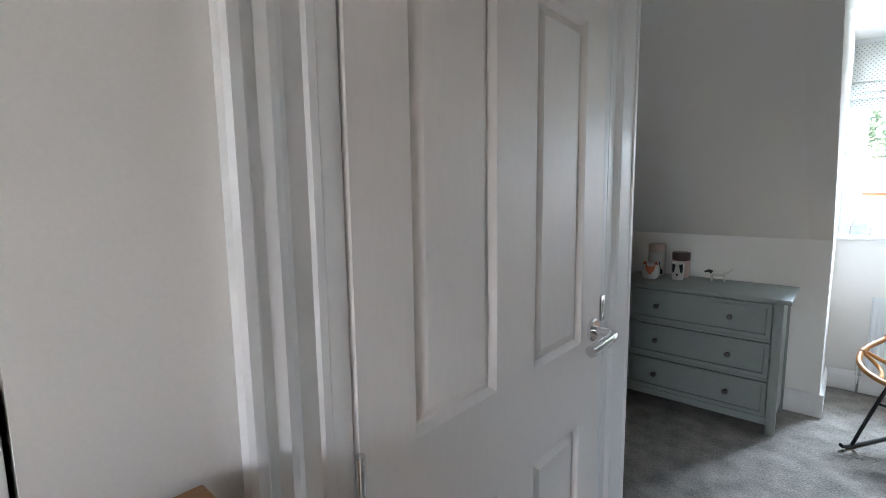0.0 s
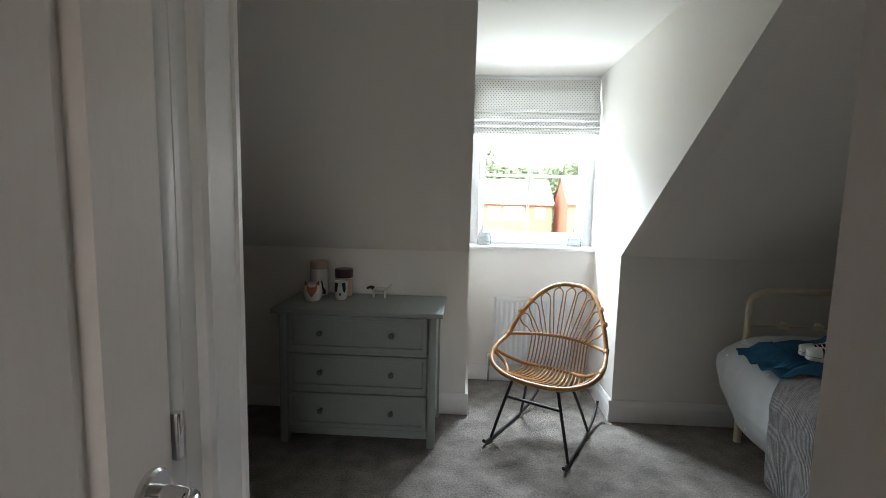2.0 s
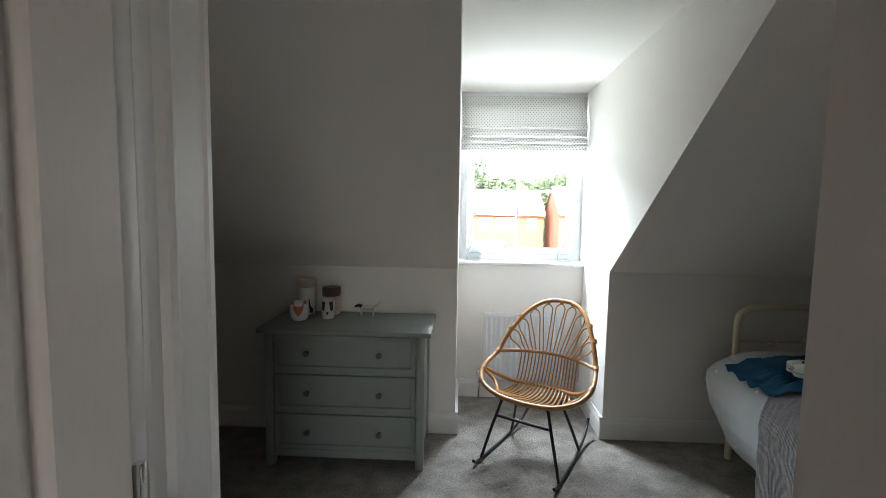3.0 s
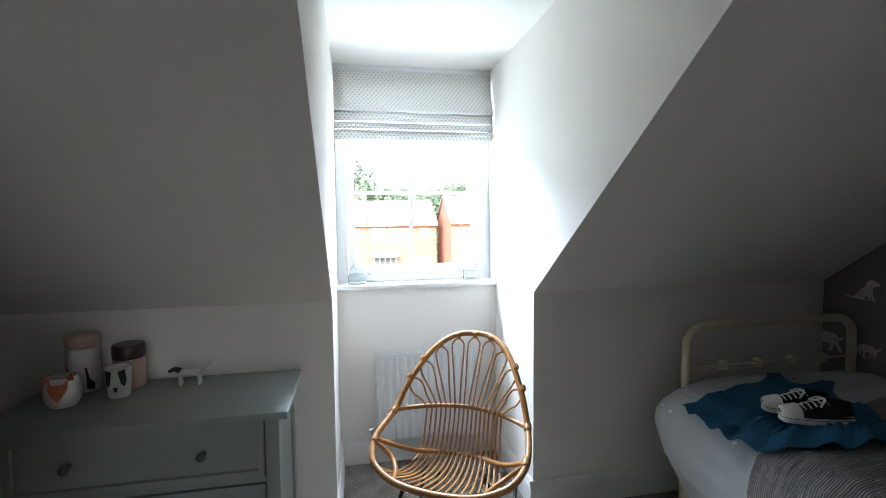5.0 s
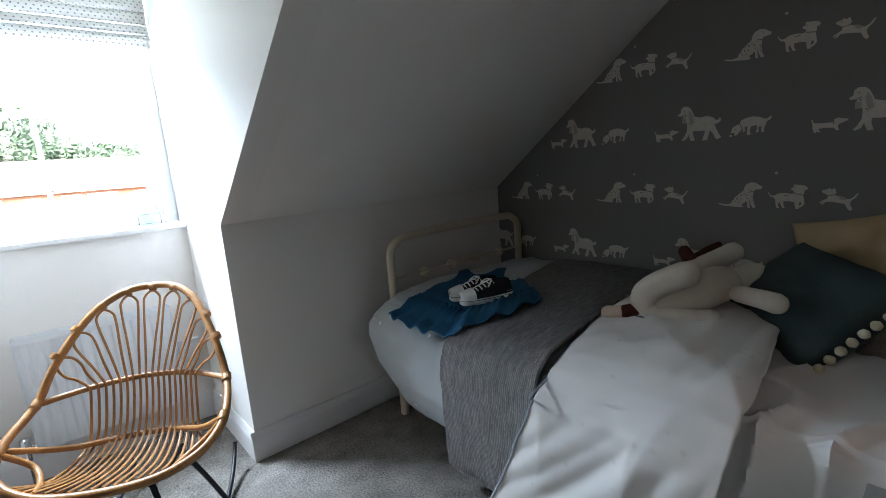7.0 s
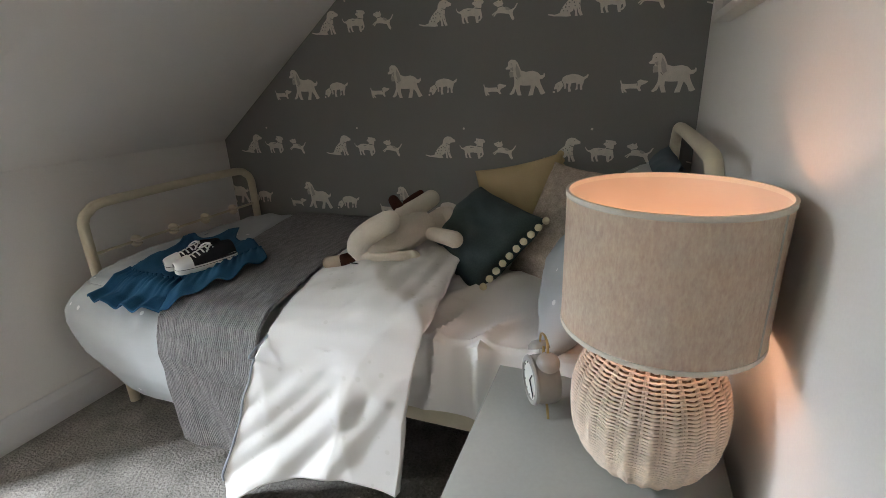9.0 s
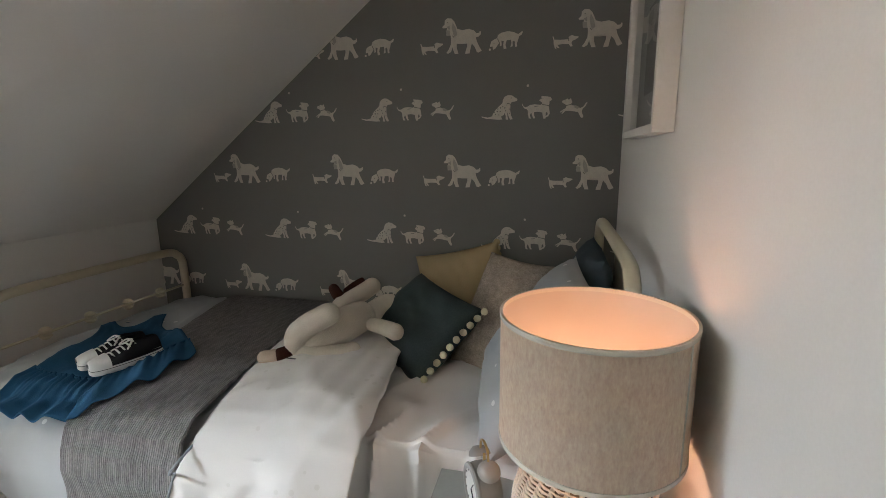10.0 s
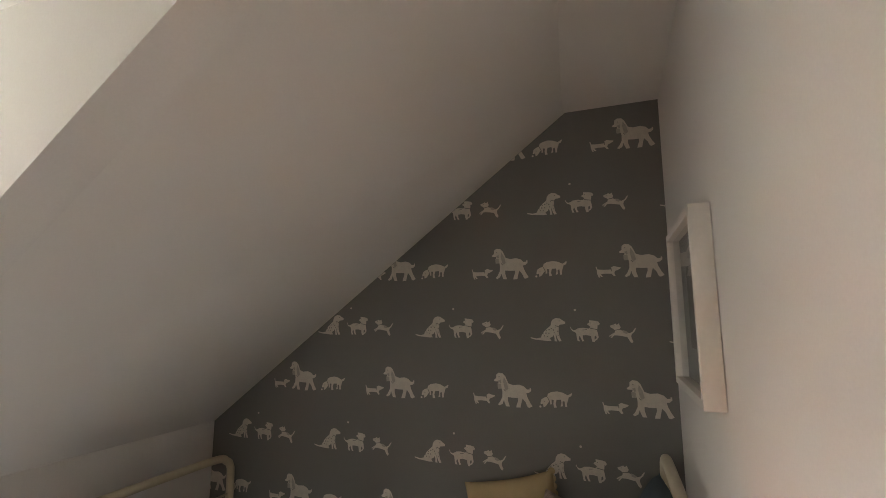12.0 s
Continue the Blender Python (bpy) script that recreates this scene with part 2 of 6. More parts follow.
def panelled_leaf(width, height, thick, cols, rows):
    """A moulded six-panel leaf: x from 0 to width, front at y = 0, back at y = thick."""
    bm = bmesh.new()
    xs, zs = [0, *[c for p in cols for c in p], width], [0, *[c for p in rows for c in p], height]
    for back in (False, True):
        y = thick if back else 0
        grid = [[bm.verts.new((x, y, z)) for z in zs] for x in xs]
        cells = []
        for i in range(len(xs) - 1):
            for j in range(len(zs) - 1):
                q = (grid[i][j], grid[i + 1][j], grid[i + 1][j + 1], grid[i][j + 1])
                f = bm.faces.new(q if not back else q[::-1])
                if i % 2 and j % 2:
                    cells.append(f)
        bm.normal_update()
        bmesh.ops.inset_individual(bm, faces=cells, thickness=0.004, depth=-0.003)
        bmesh.ops.inset_individual(bm, faces=cells, thickness=0.010, depth=-0.009)
        bmesh.ops.inset_individual(bm, faces=cells, thickness=0.004, depth=0.0)
        bmesh.ops.inset_individual(bm, faces=cells, thickness=0.024, depth=0.008)
    def along(x=None, z=None, y=0.0):
        hit = [v for v in bm.verts if abs(v.co.y - y) < 1e-5 and (x is None or abs(v.co.x - x) < 1e-5) and (z is None or abs(v.co.z - z) < 1e-5)]
        return sorted(hit, key=lambda v: v.co.z if z is None else v.co.x)
    for kw in ({"x": 0}, {"x": width}, {"z": 0}, {"z": height}):
        a, c = along(**kw), along(**kw, y=thick)
        for k in range(len(a) - 1):
            bm.faces.new((a[k], a[k + 1], c[k + 1], c[k]))
    return bm


def lever(parent, x, z, way, out):
    """A chrome lever on a round rose; the lever points along way (+1 or -1 in x), the face looks along out in y."""
    bm = lathe(bmesh.new(), [(0, 0), (0.026, 0), (0.026, 0.006), (0.023, 0.009), (0.010, 0.009), (0.010, 0.012), (0, 0.012)], 24, (0, 0, 0), "y")
    for v in bm.verts:
        v.co = Vector((x + v.co.x, out * abs(v.co.y), z + v.co.z)) if parent else v.co
    rose = part("door_handle_rose", bm, CHROME, parent, "round chrome rose")
    bm = sweep(bmesh.new(), spline([(x, out * 0.006, z), (x, out * 0.035, z), (x + way * 0.004, out * 0.050, z), (x + way * 0.022, out * 0.055, z), (x + way * 0.065, out * 0.053, z - 0.004), (x + way * 0.115, out * 0.048, z - 0.010)], 4), lambda t: 0.0095 + 0.004 * max(0, t - 0.45), 12)
    part("door_handle", bm, CHROME, parent, "polished chrome lever handle")


COLS, ROWS6 = [(0.095, 0.285), (0.405, 0.600)], [(0.20, 0.712), (0.897, 1.56), (1.66, 1.86)]
# closed cupboard door, its leaf flush in the passage wall
cup = thing("door_closed", "closed white six-panel door with a chrome lever", "door", (PX + 0.016, D0 + 0.008, 0.008), 90, kind="structure")
part("door_leaf", panelled_leaf(0.695, 1.975, 0.035, COLS, ROWS6), DOORP, cup, smooth=None)
lever(cup, 0.655, 0.915, -1, -1)
part("strike_plate", boxes((0.700, 0.712, -0.006, 0.010, 0.925, 0.985), bevel=0.002), CHROME, cup, "chrome strike plate")
for hz in (0.25, 0.845, 1.72):
    bm = lathe(bmesh.new(), [(0, 0), (0.006, 0), (0.006, 0.075), (0, 0.075)], 12, (-0.004, -0.005, hz))
    part("hinge", bm, CHROME, cup, "steel hinge knuckle")
# jamb and casing round the closed door
jamb = boxes((0.905, PX + 0.012, D0 - 0.029, D0 + 0.003, 0, DH + 0.0), (0.905, PX + 0.012, D1 - 0.004, D1 + 0.029, 0, DH), (0.905, PX + 0.012, D0 - 0.029, D1 + 0.029, DH - 0.002, DH + 0.029), bevel=0.002)
solid("trim_door_lining", jamb, TRIM, "white painted door lining", category="trim", smooth=40)


def casing_profile(bm, y_in, y_out, z1):
    s = 1 if y_out > y_in else -1
    w = abs(y_out - y_in)
    prof = [(0, 0), (0, 0.009), (0.004, 0.012), (0.014, 0.012), (0.018, 0.008), (0.040, 0.009), (0.050, 0.017), (0.060, 0.020), (0.072, 0.016), (w - 0.020, 0.018), (w - 0.016, 0.022), (w - 0.005, 0.022), (w, 0.017), (w, 0)]
    prism(bm, [(PX + 0.001 + h, y_in + s * d) for d, h in prof], "z", 0, z1)
    return bm


solid("trim_casing_left", casing_profile(bmesh.new(), D0 - 0.022, D0 - 0.125, DH + 0.09), TRIM, "white moulded door casing", category="trim", smooth=20)
solid("trim_casing_right", casing_profile(bmesh.new(), D1 + 0.022, D1 + 0.172, DH + 0.09), TRIM, "white moulded door casing at the wall end", category="trim", smooth=20)
solid("trim_casing_head", boxes((PX + 0.001, PX + 0.018, D0 - 0.021, D1 + 0.021, DH + 0.02, DH + 0.09), bevel=0.004), TRIM, "white door casing head", category="trim", smooth=40)

# room door, standing open against the passage wall
room_door = thing("door_open", "white six-panel door standing open with chrome levers", "door", (1.650, 3.660, 0.01), -90, kind="structure")
bm = panelled_leaf(0.695, 1.975, 0.035, COLS, ROWS6)
part("door_leaf", bm, DOORP, room_door, smooth=None)
lever(room_door, 0.050, 0.965, 1, -1)
# doorway lining to the landing
solid("trim_doorway_lining", boxes((0.905, 0.995, 2.66, 2.795, 0, 2.03), (1.66, 1.699, 2.70, 2.86, 0, 2.03)), TRIM, "white painted doorway lining", category="trim")

# ---- skirting ----


def skirt(name, a, b, face, label="white moulded skirting board"):
    """Skirting from a to b (x, y); face is the side (nx, ny) it looks to."""
    prof = [(0, 0), (0.017, 0), (0.017, 0.085), (0.014, 0.098), (0.010, 0.104), (0.010, 0.112), (0.004, 0.122), (0, 0.122)]
    bm = bmesh.new()
    n = Vector((*face, 0))
    ends = [[bm.verts.new(Vector((*p, z + 0.001)) + n * (0.001 + d)) for d, z in prof] for p in (a, b)]
    k = len(prof)
    for i in range(k):
        bm.faces.new((ends[0][i], ends[0][(i + 1) % k], ends[1][(i + 1) % k], ends[1][i]))
    bm.faces.new(ends[0])
    bm.faces.new(ends[1][::-1])
    solid(name, bm, TRIM, label, category="baseboard", smooth=35)


skirt("baseboard_knee_left", (WEST_X, KNEE_Y), (DL + 0.018, KNEE_Y), (0, -1))
skirt("baseboard_knee_right", (DR - 0.018, KNEE_Y), (EAST_X, KNEE_Y), (0, -1))
skirt("baseboard_dormer_left", (DL, KNEE_Y), (DL, WIN_Y), (1, 0))
skirt("baseboard_dormer_right", (DR, KNEE_Y), (DR, WIN_Y), (-1, 0))
skirt("baseboard_window", (DL + 0.018, WIN_Y), (DR - 0.018, WIN_Y), (0, -1))
skirt("baseboard_south", (1.70, SOUTH_Y), (EAST_X, SOUTH_Y), (0, 1))
skirt("baseboard_east", (EAST_X, SOUTH_Y), (EAST_X, KNEE_Y), (-1, 0))
skirt("baseboard_west", (WEST_X, 3.98), (WEST_X, KNEE_Y), (1, 0))

# ---- window ----
GLASS = bpy.data.materials.new("window_glass")
GLASS.use_nodes = True
gn = GLASS.node_tree.nodes
gt, gg, gm, gf = gn.new("ShaderNodeBsdfTransparent"), gn.new("ShaderNodeBsdfGlossy"), gn.new("ShaderNodeMixShader"), gn.new("ShaderNodeFresnel")
gt.inputs["Color"].default_value = (0.95, 0.97, 0.97, 1)
gg.inputs["Roughness"].default_value = 0.02
gf.inputs["IOR"].default_value = 1.45
link(gf.outputs[0], gm, 0)
link(gt.outputs[0], gm, 1)
link(gg.outputs[0], gm, 2)
link(gm.outputs[0], gn["Material Output"], "Surface")

wx0, wx1, wz0, wz1 = 1.385, 2.197, 0.942, 2.043
win = thing("window_1", "white plastic casement window with glazing bars", "window", (0, 0, 0), kind="structure")
F = 0.042
part("window_frame", boxes((DL + 0.0008, wx0 + F, 6.52, 6.585, wz0, wz1), (wx1 - F, DR - 0.0008, 6.52, 6.585, wz0, wz1), (wx0 + F, wx1 - F, 6.52, 6.585, wz0, wz0 + F), (wx0 + F, wx1 - F, 6.52, 6.585, wz1 - F, wz1), bevel=0.003), UPVC, win)
S0, S1, Z0, Z1, S = wx0 + F + 0.003, wx1 - F - 0.003, wz0 + F + 0.003, wz1 - F - 0.003, 0.038
sash = part("sash", boxes((S0, S0 + S, 6.505, 6.57, Z0, Z1), (S1 - S, S1, 6.505, 6.57, Z0, Z1), (S0 + S, S1 - S, 6.505, 6.57, Z0, Z0 + S), (S0 + S, S1 - S, 6.505, 6.57, Z1 - S, Z1), bevel=0.004), UPVC, win)
part("pane", sheet(1, 1, lambda u, v: (S0 + S - 0.005 + u * (S1 - S0 - 2 * S + 0.01), 6.542, Z0 + S - 0.005 + v * (Z1 - Z0 - 2 * S + 0.01))), GLASS, sash, "clear glass pane").visible_shadow = False
part("glazing_bar", boxes((1.771 - 0.009, 1.771 + 0.009, 6.528, 6.537, Z0 + S, Z1 - S), bevel=0.002), UPVC, sash)
for bz in (1.416, 1.775):
    part("glazing_bar", boxes((S0 + S, S1 - S, 6.5275, 6.5365, bz - 0.009, bz + 0.009), bevel=0.002), UPVC, sash)
part("window_handle", sweep(boxes((1.755, 1.80, 6.492, 6.506, Z0 + 0.008, Z0 + 0.026), bevel=0.004), [(1.79, 6.488, Z0 + 0.018), (1.80, 6.478, Z0 + 0.02), (1.87, 6.472, Z0 + 0.024)], 0.006, 8), UPVC, sash, "white window handle")
part("window_sill", boxes((DL + 0.001, DR - 0.001, 6.384, 6.545, 0.916, 0.940), bevel=0.006), TRIM, win, "white painted window board")

# ---- roman blind ----
BLIND = bpy.data.materials.new("spotted_cotton")
BLIND.use_nodes = True
n = BLIND.node_tree.nodes
b = n["Principled BSDF"]
b.inputs["Roughness"].default_value = 0.9
b.inputs["Specular IOR Level"].default_value = 0.1
co = n.new("ShaderNodeTexCoord")
sp = n.new("ShaderNodeSeparateXYZ")
link(co.outputs["UV"], sp, 0)


def maths(nodes, op, *args):
    q = nodes.new("ShaderNodeMath")
    q.operation = op
    for i, a in enumerate(args):
        if isinstance(a, (int, float)):
            q.inputs[i].default_value = a
        else:
            link(a, q, i)
    return q.outputs[0]


STEP = 0.0215
u = maths(n, "DIVIDE", sp.outputs["X"], STEP)
v = maths(n, "DIVIDE", sp.outputs["Y"], STEP * 0.62)
row = maths(n, "FLOOR", v)
shift = maths(n, "MULTIPLY", maths(n, "MODULO", row, 2.0), 0.5)
fu = maths(n, "SUBTRACT", maths(n, "FRACT", maths(n, "ADD", u, shift)), 0.5)
fv = maths(n, "MULTIPLY", maths(n, "SUBTRACT", maths(n, "FRACT", v), 0.5), 0.62)
dist = maths(n, "SQRT", maths(n, "ADD", maths(n, "MULTIPLY", fu, fu), maths(n, "MULTIPLY", fv, fv)))
spot = maths(n, "LESS_THAN", dist, 0.145)
mix = n.new("ShaderNodeMix")
mix.data_type = "RGBA"
mix.inputs["A"].default_value, mix.inputs["B"].default_value = (0.78, 0.77, 0.74, 1), (0.27, 0.27, 0.29, 1)
link(spot, mix, "Factor")
link(mix.outputs["Result"], b, "Base Color")
tr = n.new("ShaderNodeBsdfTranslucent")
link(mix.outputs["Result"], tr, "Color")
ms = n.new("ShaderNodeMixShader")
ms.inputs[0].default_value = 0.085
link(b.outputs[0], ms, 1)
link(tr.outputs[0], ms, 2)
link(ms.outputs[0], n["Material Output"], "Surface")


def blind_part(name, prof, parent, x0=1.375, x1=2.204):
    """A fabric panel swept along x; prof is (y, z) down the cloth; UVs run in metres along the cloth."""
    bm = bmesh.new()
    uv = bm.loops.layers.uv.new("UVMap")
    nx, length, run = 16, 0.0, [0.0]
    for a, c in zip(prof, prof[1:]):
        length += math.dist(a, c)
        run.append(length)
    grid = [[bm.verts.new((x0 + (x1 - x0) * i / nx, y + 0.002 * n3(i * 0.7, z * 9), z)) for y, z in prof] for i in range(nx + 1)]
    for i in range(nx):
        for j in range(len(prof) - 1):
            f = bm.faces.new((grid[i][j], grid[i + 1][j], grid[i + 1][j + 1], grid[i][j + 1]))
            for l, (a, c) in zip(f.loops, ((i, j), (i + 1, j), (i + 1, j + 1), (i, j + 1))):
                l[uv].uv = ((x1 - x0) * a / nx, run[c] + prof[0][1])
    ob = part(name, bm, BLIND, parent, smooth=60)
    md = ob.modifiers.new("thickness", "SOLIDIFY")
    md.thickness = 0.003
    return ob


blind = thing("roman_blind", "pale roman blind with small grey spots half raised", "blind", (0, 0, 0))
blind_part("top_panel", [(6.478, 2.040), (6.470, 2.035), (6.462, 1.98), (6.448, 1.90), (6.424, 1.846), (6.416, 1.832), (6.420, 1.823), (6.470, 1.826)], blind)
for k, (zt, zb, yy) in enumerate(((1.822, 1.773, 6.432), (1.768, 1.733, 6.424), (1.728, 1.700, 6.416))):
    blind_part("fold", [(6.475 - 0.004 * k, zt + 0.004), (yy + 0.012, zt + 0.002), (yy, zt - 0.008), (yy - 0.003, zb + 0.010), (yy + 0.002, zb), (yy + 0.025, zb + 0.004), (6.470 - 0.004 * k, zb + 0.016)], blind)
blind_part("hem", [(6.470, 1.720), (6.445, 1.712), (6.440, 1.700), (6.440, 1.684), (6.443, 1.682), (6.446, 1.684)], blind)
part("headrail", boxes((1.3735, 2.2085, 6.481, 6.499, 2.012, 2.0685), bevel=0.003), UPVC, blind)
CORD = material("cream_cord", (0.7, 0.68, 0.62), 0.7)
part("cord", sweep(rod([(2.200, 6.46, 2.02), (2.201, 6.44, 1.8), (2.200, 6.43, 1.5), (2.200, 6.428, 1.16)], 0.0022, 6), spline([(2.200, 6.428, 1.16), (2.198, 6.42, 1.15), (2.200, 6.412, 1.16), (2.201, 6.415, 1.5), (2.202, 6.43, 1.85)], 5), 0.0022, 6), CORD, blind, "looped pull cord")

# ---- radiator ----
RADW = material("white_radiator_enamel", (0.78, 0.79, 0.8), 0.3, vary=0.02, bump=0.03)
rad = thing("radiator", "white panel radiator on the wall under the window", "radiator", (0, 0, 0))
rx0, rx1, rz0, rz1 = 1.56, 2.075, 0.145, 0.590


def rad_face(u, v):
    x = rx0 + (rx1 - rx0) * u
    edge = min(1, min(u, 1 - u) * 30, min(v, 1 - v) * 14)
    wave = 0.5 + 0.5 * math.cos(u * math.tau * 15)
    return (x, 6.335 - 0.005 * max(0, edge) * max(0, min(1, 2.2 * wave - 0.4)), rz0 + (rz1 - rz0 - 0.012) * v)


part("front_panel", sheet(180, 14, rad_face), RADW, rad, smooth=60)
part("back_panel", boxes((rx0, rx1, 6.3355, 6.40, rz0 + 0.001, rz1 - 0.03)), RADW, rad)
part("top_grille", boxes(*[(rx0, rx1, y, y + 0.004, rz1 - 0.018, rz1) for y in (6.328, 6.352, 6.376, 6.398)], *[(rx0 + k * 0.0214, rx0 + k * 0.0214 + 0.006, 6.332, 6.398, rz1 - 0.010, rz1 - 0.006) for k in range(25)]), RADW, rad)
for x in (rx0 - 0.002, rx1 - 0.001):
    part("side_cover", boxes((x, x + 0.003, 6.327, 6.402, rz0 + 0.01, rz1)), RADW, rad)
part("valve", lathe(lathe(bmesh.new(), [(0, 0), (0.012, 0), (0.012, 0.05), (0.018, 0.052), (0.018, 0.085), (0.012, 0.09), (0, 0.09)], 16, (1.528, 6.365, 0.115)), [(0, 0), (0.008, 0), (0.008, 0.04), (0, 0.04)], 12, (1.525, 6.365, 0.165), "x"), CHROME, rad, "chrome radiator valve")
part("pipe", rod([(1.528, 6.365, 0.0), (1.528, 6.365, 0.06), (1.528, 6.365, 0.118)], 0.0075), CHROME, rad, "chrome pipe tail")

# socket on the wall beside the radiator
sock = thing("wall_socket", "white fused spur plate low on the wall", "socket", (2.135, WIN_Y - 0.001, 0.36))
part("plate", boxes((-0.042, 0.042, -0.010, 0, -0.042, 0.042), bevel=0.003), UPVC, sock)
part("switch", boxes((-0.010, 0.010, -0.014, -0.009, -0.015, 0.015), bevel=0.002), UPVC, sock)

# glass bottles on the sill
CLEAR = bpy.data.materials.new("clear_glass")
CLEAR.use_nodes = True
cb = CLEAR.node_tree.nodes["Principled BSDF"]
cb.inputs["Transmission Weight"].default_value, cb.inputs["Roughness"].default_value, cb.inputs["IOR"].default_value = 1.0, 0.02, 1.12
cb.inputs["Base Color"].default_value = (0.96, 0.98, 0.98, 1)
for bx, h, nm in ((1.475, 1.0, "squat clear glass bottle vase on the sill"), (2.085, 0.95, "clear glass vase on the window sill")):
    bm = lathe(bmesh.new(), [(0, 0), (0.042, 0), (0.047, 0.006), (0.046, 0.05), (0.03, 0.085), (0.018, 0.10), (0.017, 0.125), (0.021, 0.132), (0.019, 0.132), (0.015, 0.124), (0.016, 0.10), (0.028, 0.083), (0.043, 0.05), (0.043, 0.008), (0, 0.006)], 28)
    bmesh.ops.scale(bm, vec=(h, h, h), verts=bm.verts)
    vs = thing("glass_vase", nm, "vase", (bx, 6.452, 0.9405), group="vases on the sill")
    part("glass", bm, CLEAR, vs)

# ---- chest of drawers ----
SAGE = material("sage_grey_paint", (0.255, 0.275, 0.25), 0.42, vary=0.06, scale=5, fine=120, bump=0.12, depth=0.001, stretch=(0.3, 1, 1))
PEWTER = material("dark_pewter", (0.16, 0.15, 0.14), 0.35, 0.9, vary=0.2)
chest = thing("chest_of_drawers", "sage grey painted chest with three drawers and round knobs", "chest", (0, 0, 0))
cx0, cx1, cf, cbk = 0.438, 1.222, 5.468, 5.845
part("top", boxes((0.408, 1.254, 5.440, 5.850, 0.676, 0.700), bevel=0.004), SAGE, chest)
for x in (cx0, cx1 - 0.040):
    for y in (cf, cbk - 0.045):
        part("leg", boxes((x, x + 0.040, y, y + 0.045, 0, 0.6755), bevel=0.002), SAGE, chest)
for x in (cx0 + 0.010, cx1 - 0.028):
    part("side_panel", boxes((x, x + 0.018, cf + 0.045, cbk - 0.045, 0.055, 0.6755)), SAGE, chest)
part("back_panel", boxes((cx0 + 0.040, cx1 - 0.040, cbk - 0.02, cbk - 0.01, 0.055, 0.6755)), SAGE, chest)
part("carcass", boxes((cx0 + 0.040, cx1 - 0.040, cf + 0.035, cbk - 0.02, 0.075, 0.10)), SAGE, chest)
for z0, z1 in ((0.0450, 0.0840), (0.2695, 0.2865), (0.4695, 0.4865), (0.6690, 0.6755)):
    part("rail", boxes((cx0 + 0.040, cx1 - 0.040, cf + 0.010, cf + 0.04, z0, z1), bevel=0.001), SAGE, chest)
for k in range(3):
    z0 = 0.0875 + 0.2 * k
    x0, x1, z1 = cx0 + 0.0450, cx1 - 0.0450, z0 + 0.1760
    bm = bmesh.new()
    box(bm, x0, x1, cf + 0.008, cf + 0.028, z0, z1)
    bm.normal_update()
    front = [f for f in bm.faces if f.calc_center_median().y < cf + 0.009]
    bmesh.ops.inset_region(bm, faces=front, thickness=0.028, depth=0)
    bmesh.ops.inset_region(bm, faces=front, thickness=0.005, depth=-0.008)
    dr = part("drawer", bm, SAGE, chest, smooth=20)
    for kx in (0.645, 1.002):
        part("knob", lathe(bmesh.new(), [(0, -0.034), (0.008, -0.033), (0.013, -0.028), (0.014, -0.022), (0.010, -0.015), (0.006, -0.010), (0.009, -0.002), (0.009, 0.002), (0, 0.002)], 16, (kx, cf + 0.012, z0 + 0.089), "y"), PEWTER, dr, "round dark pewter knob")

# ornaments on the chest
CERAM = material("white_glaze", (0.72, 0.68, 0.62), 0.2, vary=0.04, fine=30)
PINKC = material("pink_glaze", (0.55, 0.38, 0.30), 0.35, vary=0.05)
DARKB = material("dark_brown_glaze", (0.06, 0.03, 0.025), 0.3, vary=0.1)
ORANGE = material("orange_glaze", (0.55, 0.13, 0.04), 0.3, vary=0.1, fine=120)
BLACKG = material("black_glaze", (0.02, 0.02, 0.02), 0.3, vary=0.1)


def on_round(r, z0, z1, outline, lift=0.0008, rr=None):
    """A thin painted patch laid on a turned side: outline in (angle, height 0..1)."""
    bm = bmesh.new()
    f = bm.faces.new([bm.verts.new((a, h, 0)) for a, h in outline])
    bm.normal_update()
    bmesh.ops.triangulate(bm, faces=[f])
    bmesh.ops.subdivide_edges(bm, edges=bm.edges[:], cuts=3, use_grid_fill=True)
    for v in bm.verts:
        a, h = v.co.x, v.co.y
        q = (rr(h) if rr else r) + lift
        v.co = Vector((q * math.sin(a), -q * math.cos(a), z0 + (z1 - z0) * h))
    return bm


fox = thing("fox_pot", "small white pot painted with an orange fox mask", "pot", (0.552, 5.645, 0.7005), 12)
fox.scale = (1.16, 1.16, 1.28)
prof = [(0, 0), (0.032, 0), (0.040, 0.012), (0.044, 0.035), (0.040, 0.06), (0.035, 0.072), (0.031, 0.072), (0.036, 0.058), (0.040, 0.035), (0.034, 0.012), (0, 0.008)]
part("pot_body", lathe(bmesh.new(), prof, 28), CERAM, fox)
foxr = lambda h: 0.0435 - 0.011 * max(0, h - 0.5) ** 1.3 * 2.0
part("painted_mask", on_round(0, 0.01, 0.072, [(-0.62, 0.98), (-0.30, 0.80), (0.30, 0.80), (0.62, 0.98), (0.52, 0.62), (0.22, 0.32), (0.0, 0.16), (-0.22, 0.32), (-0.52, 0.62)], 0.0012, foxr), ORANGE, fox, "orange mask")
for s in (-1, 1):
    part("ear", prism(bmesh.new(), [(s * 0.012, 0.066), (s * 0.034, 0.066), (s * 0.029, 0.084)], "y", -0.030, -0.024), ORANGE, fox, "pointed ear")
dogpot = thing("dog_pot", "small white pot painted with a black dog mask", "pot", (0.690, 5.690, 0.7005), 8)
dogpot.scale = (1.14, 1.14, 1.42)
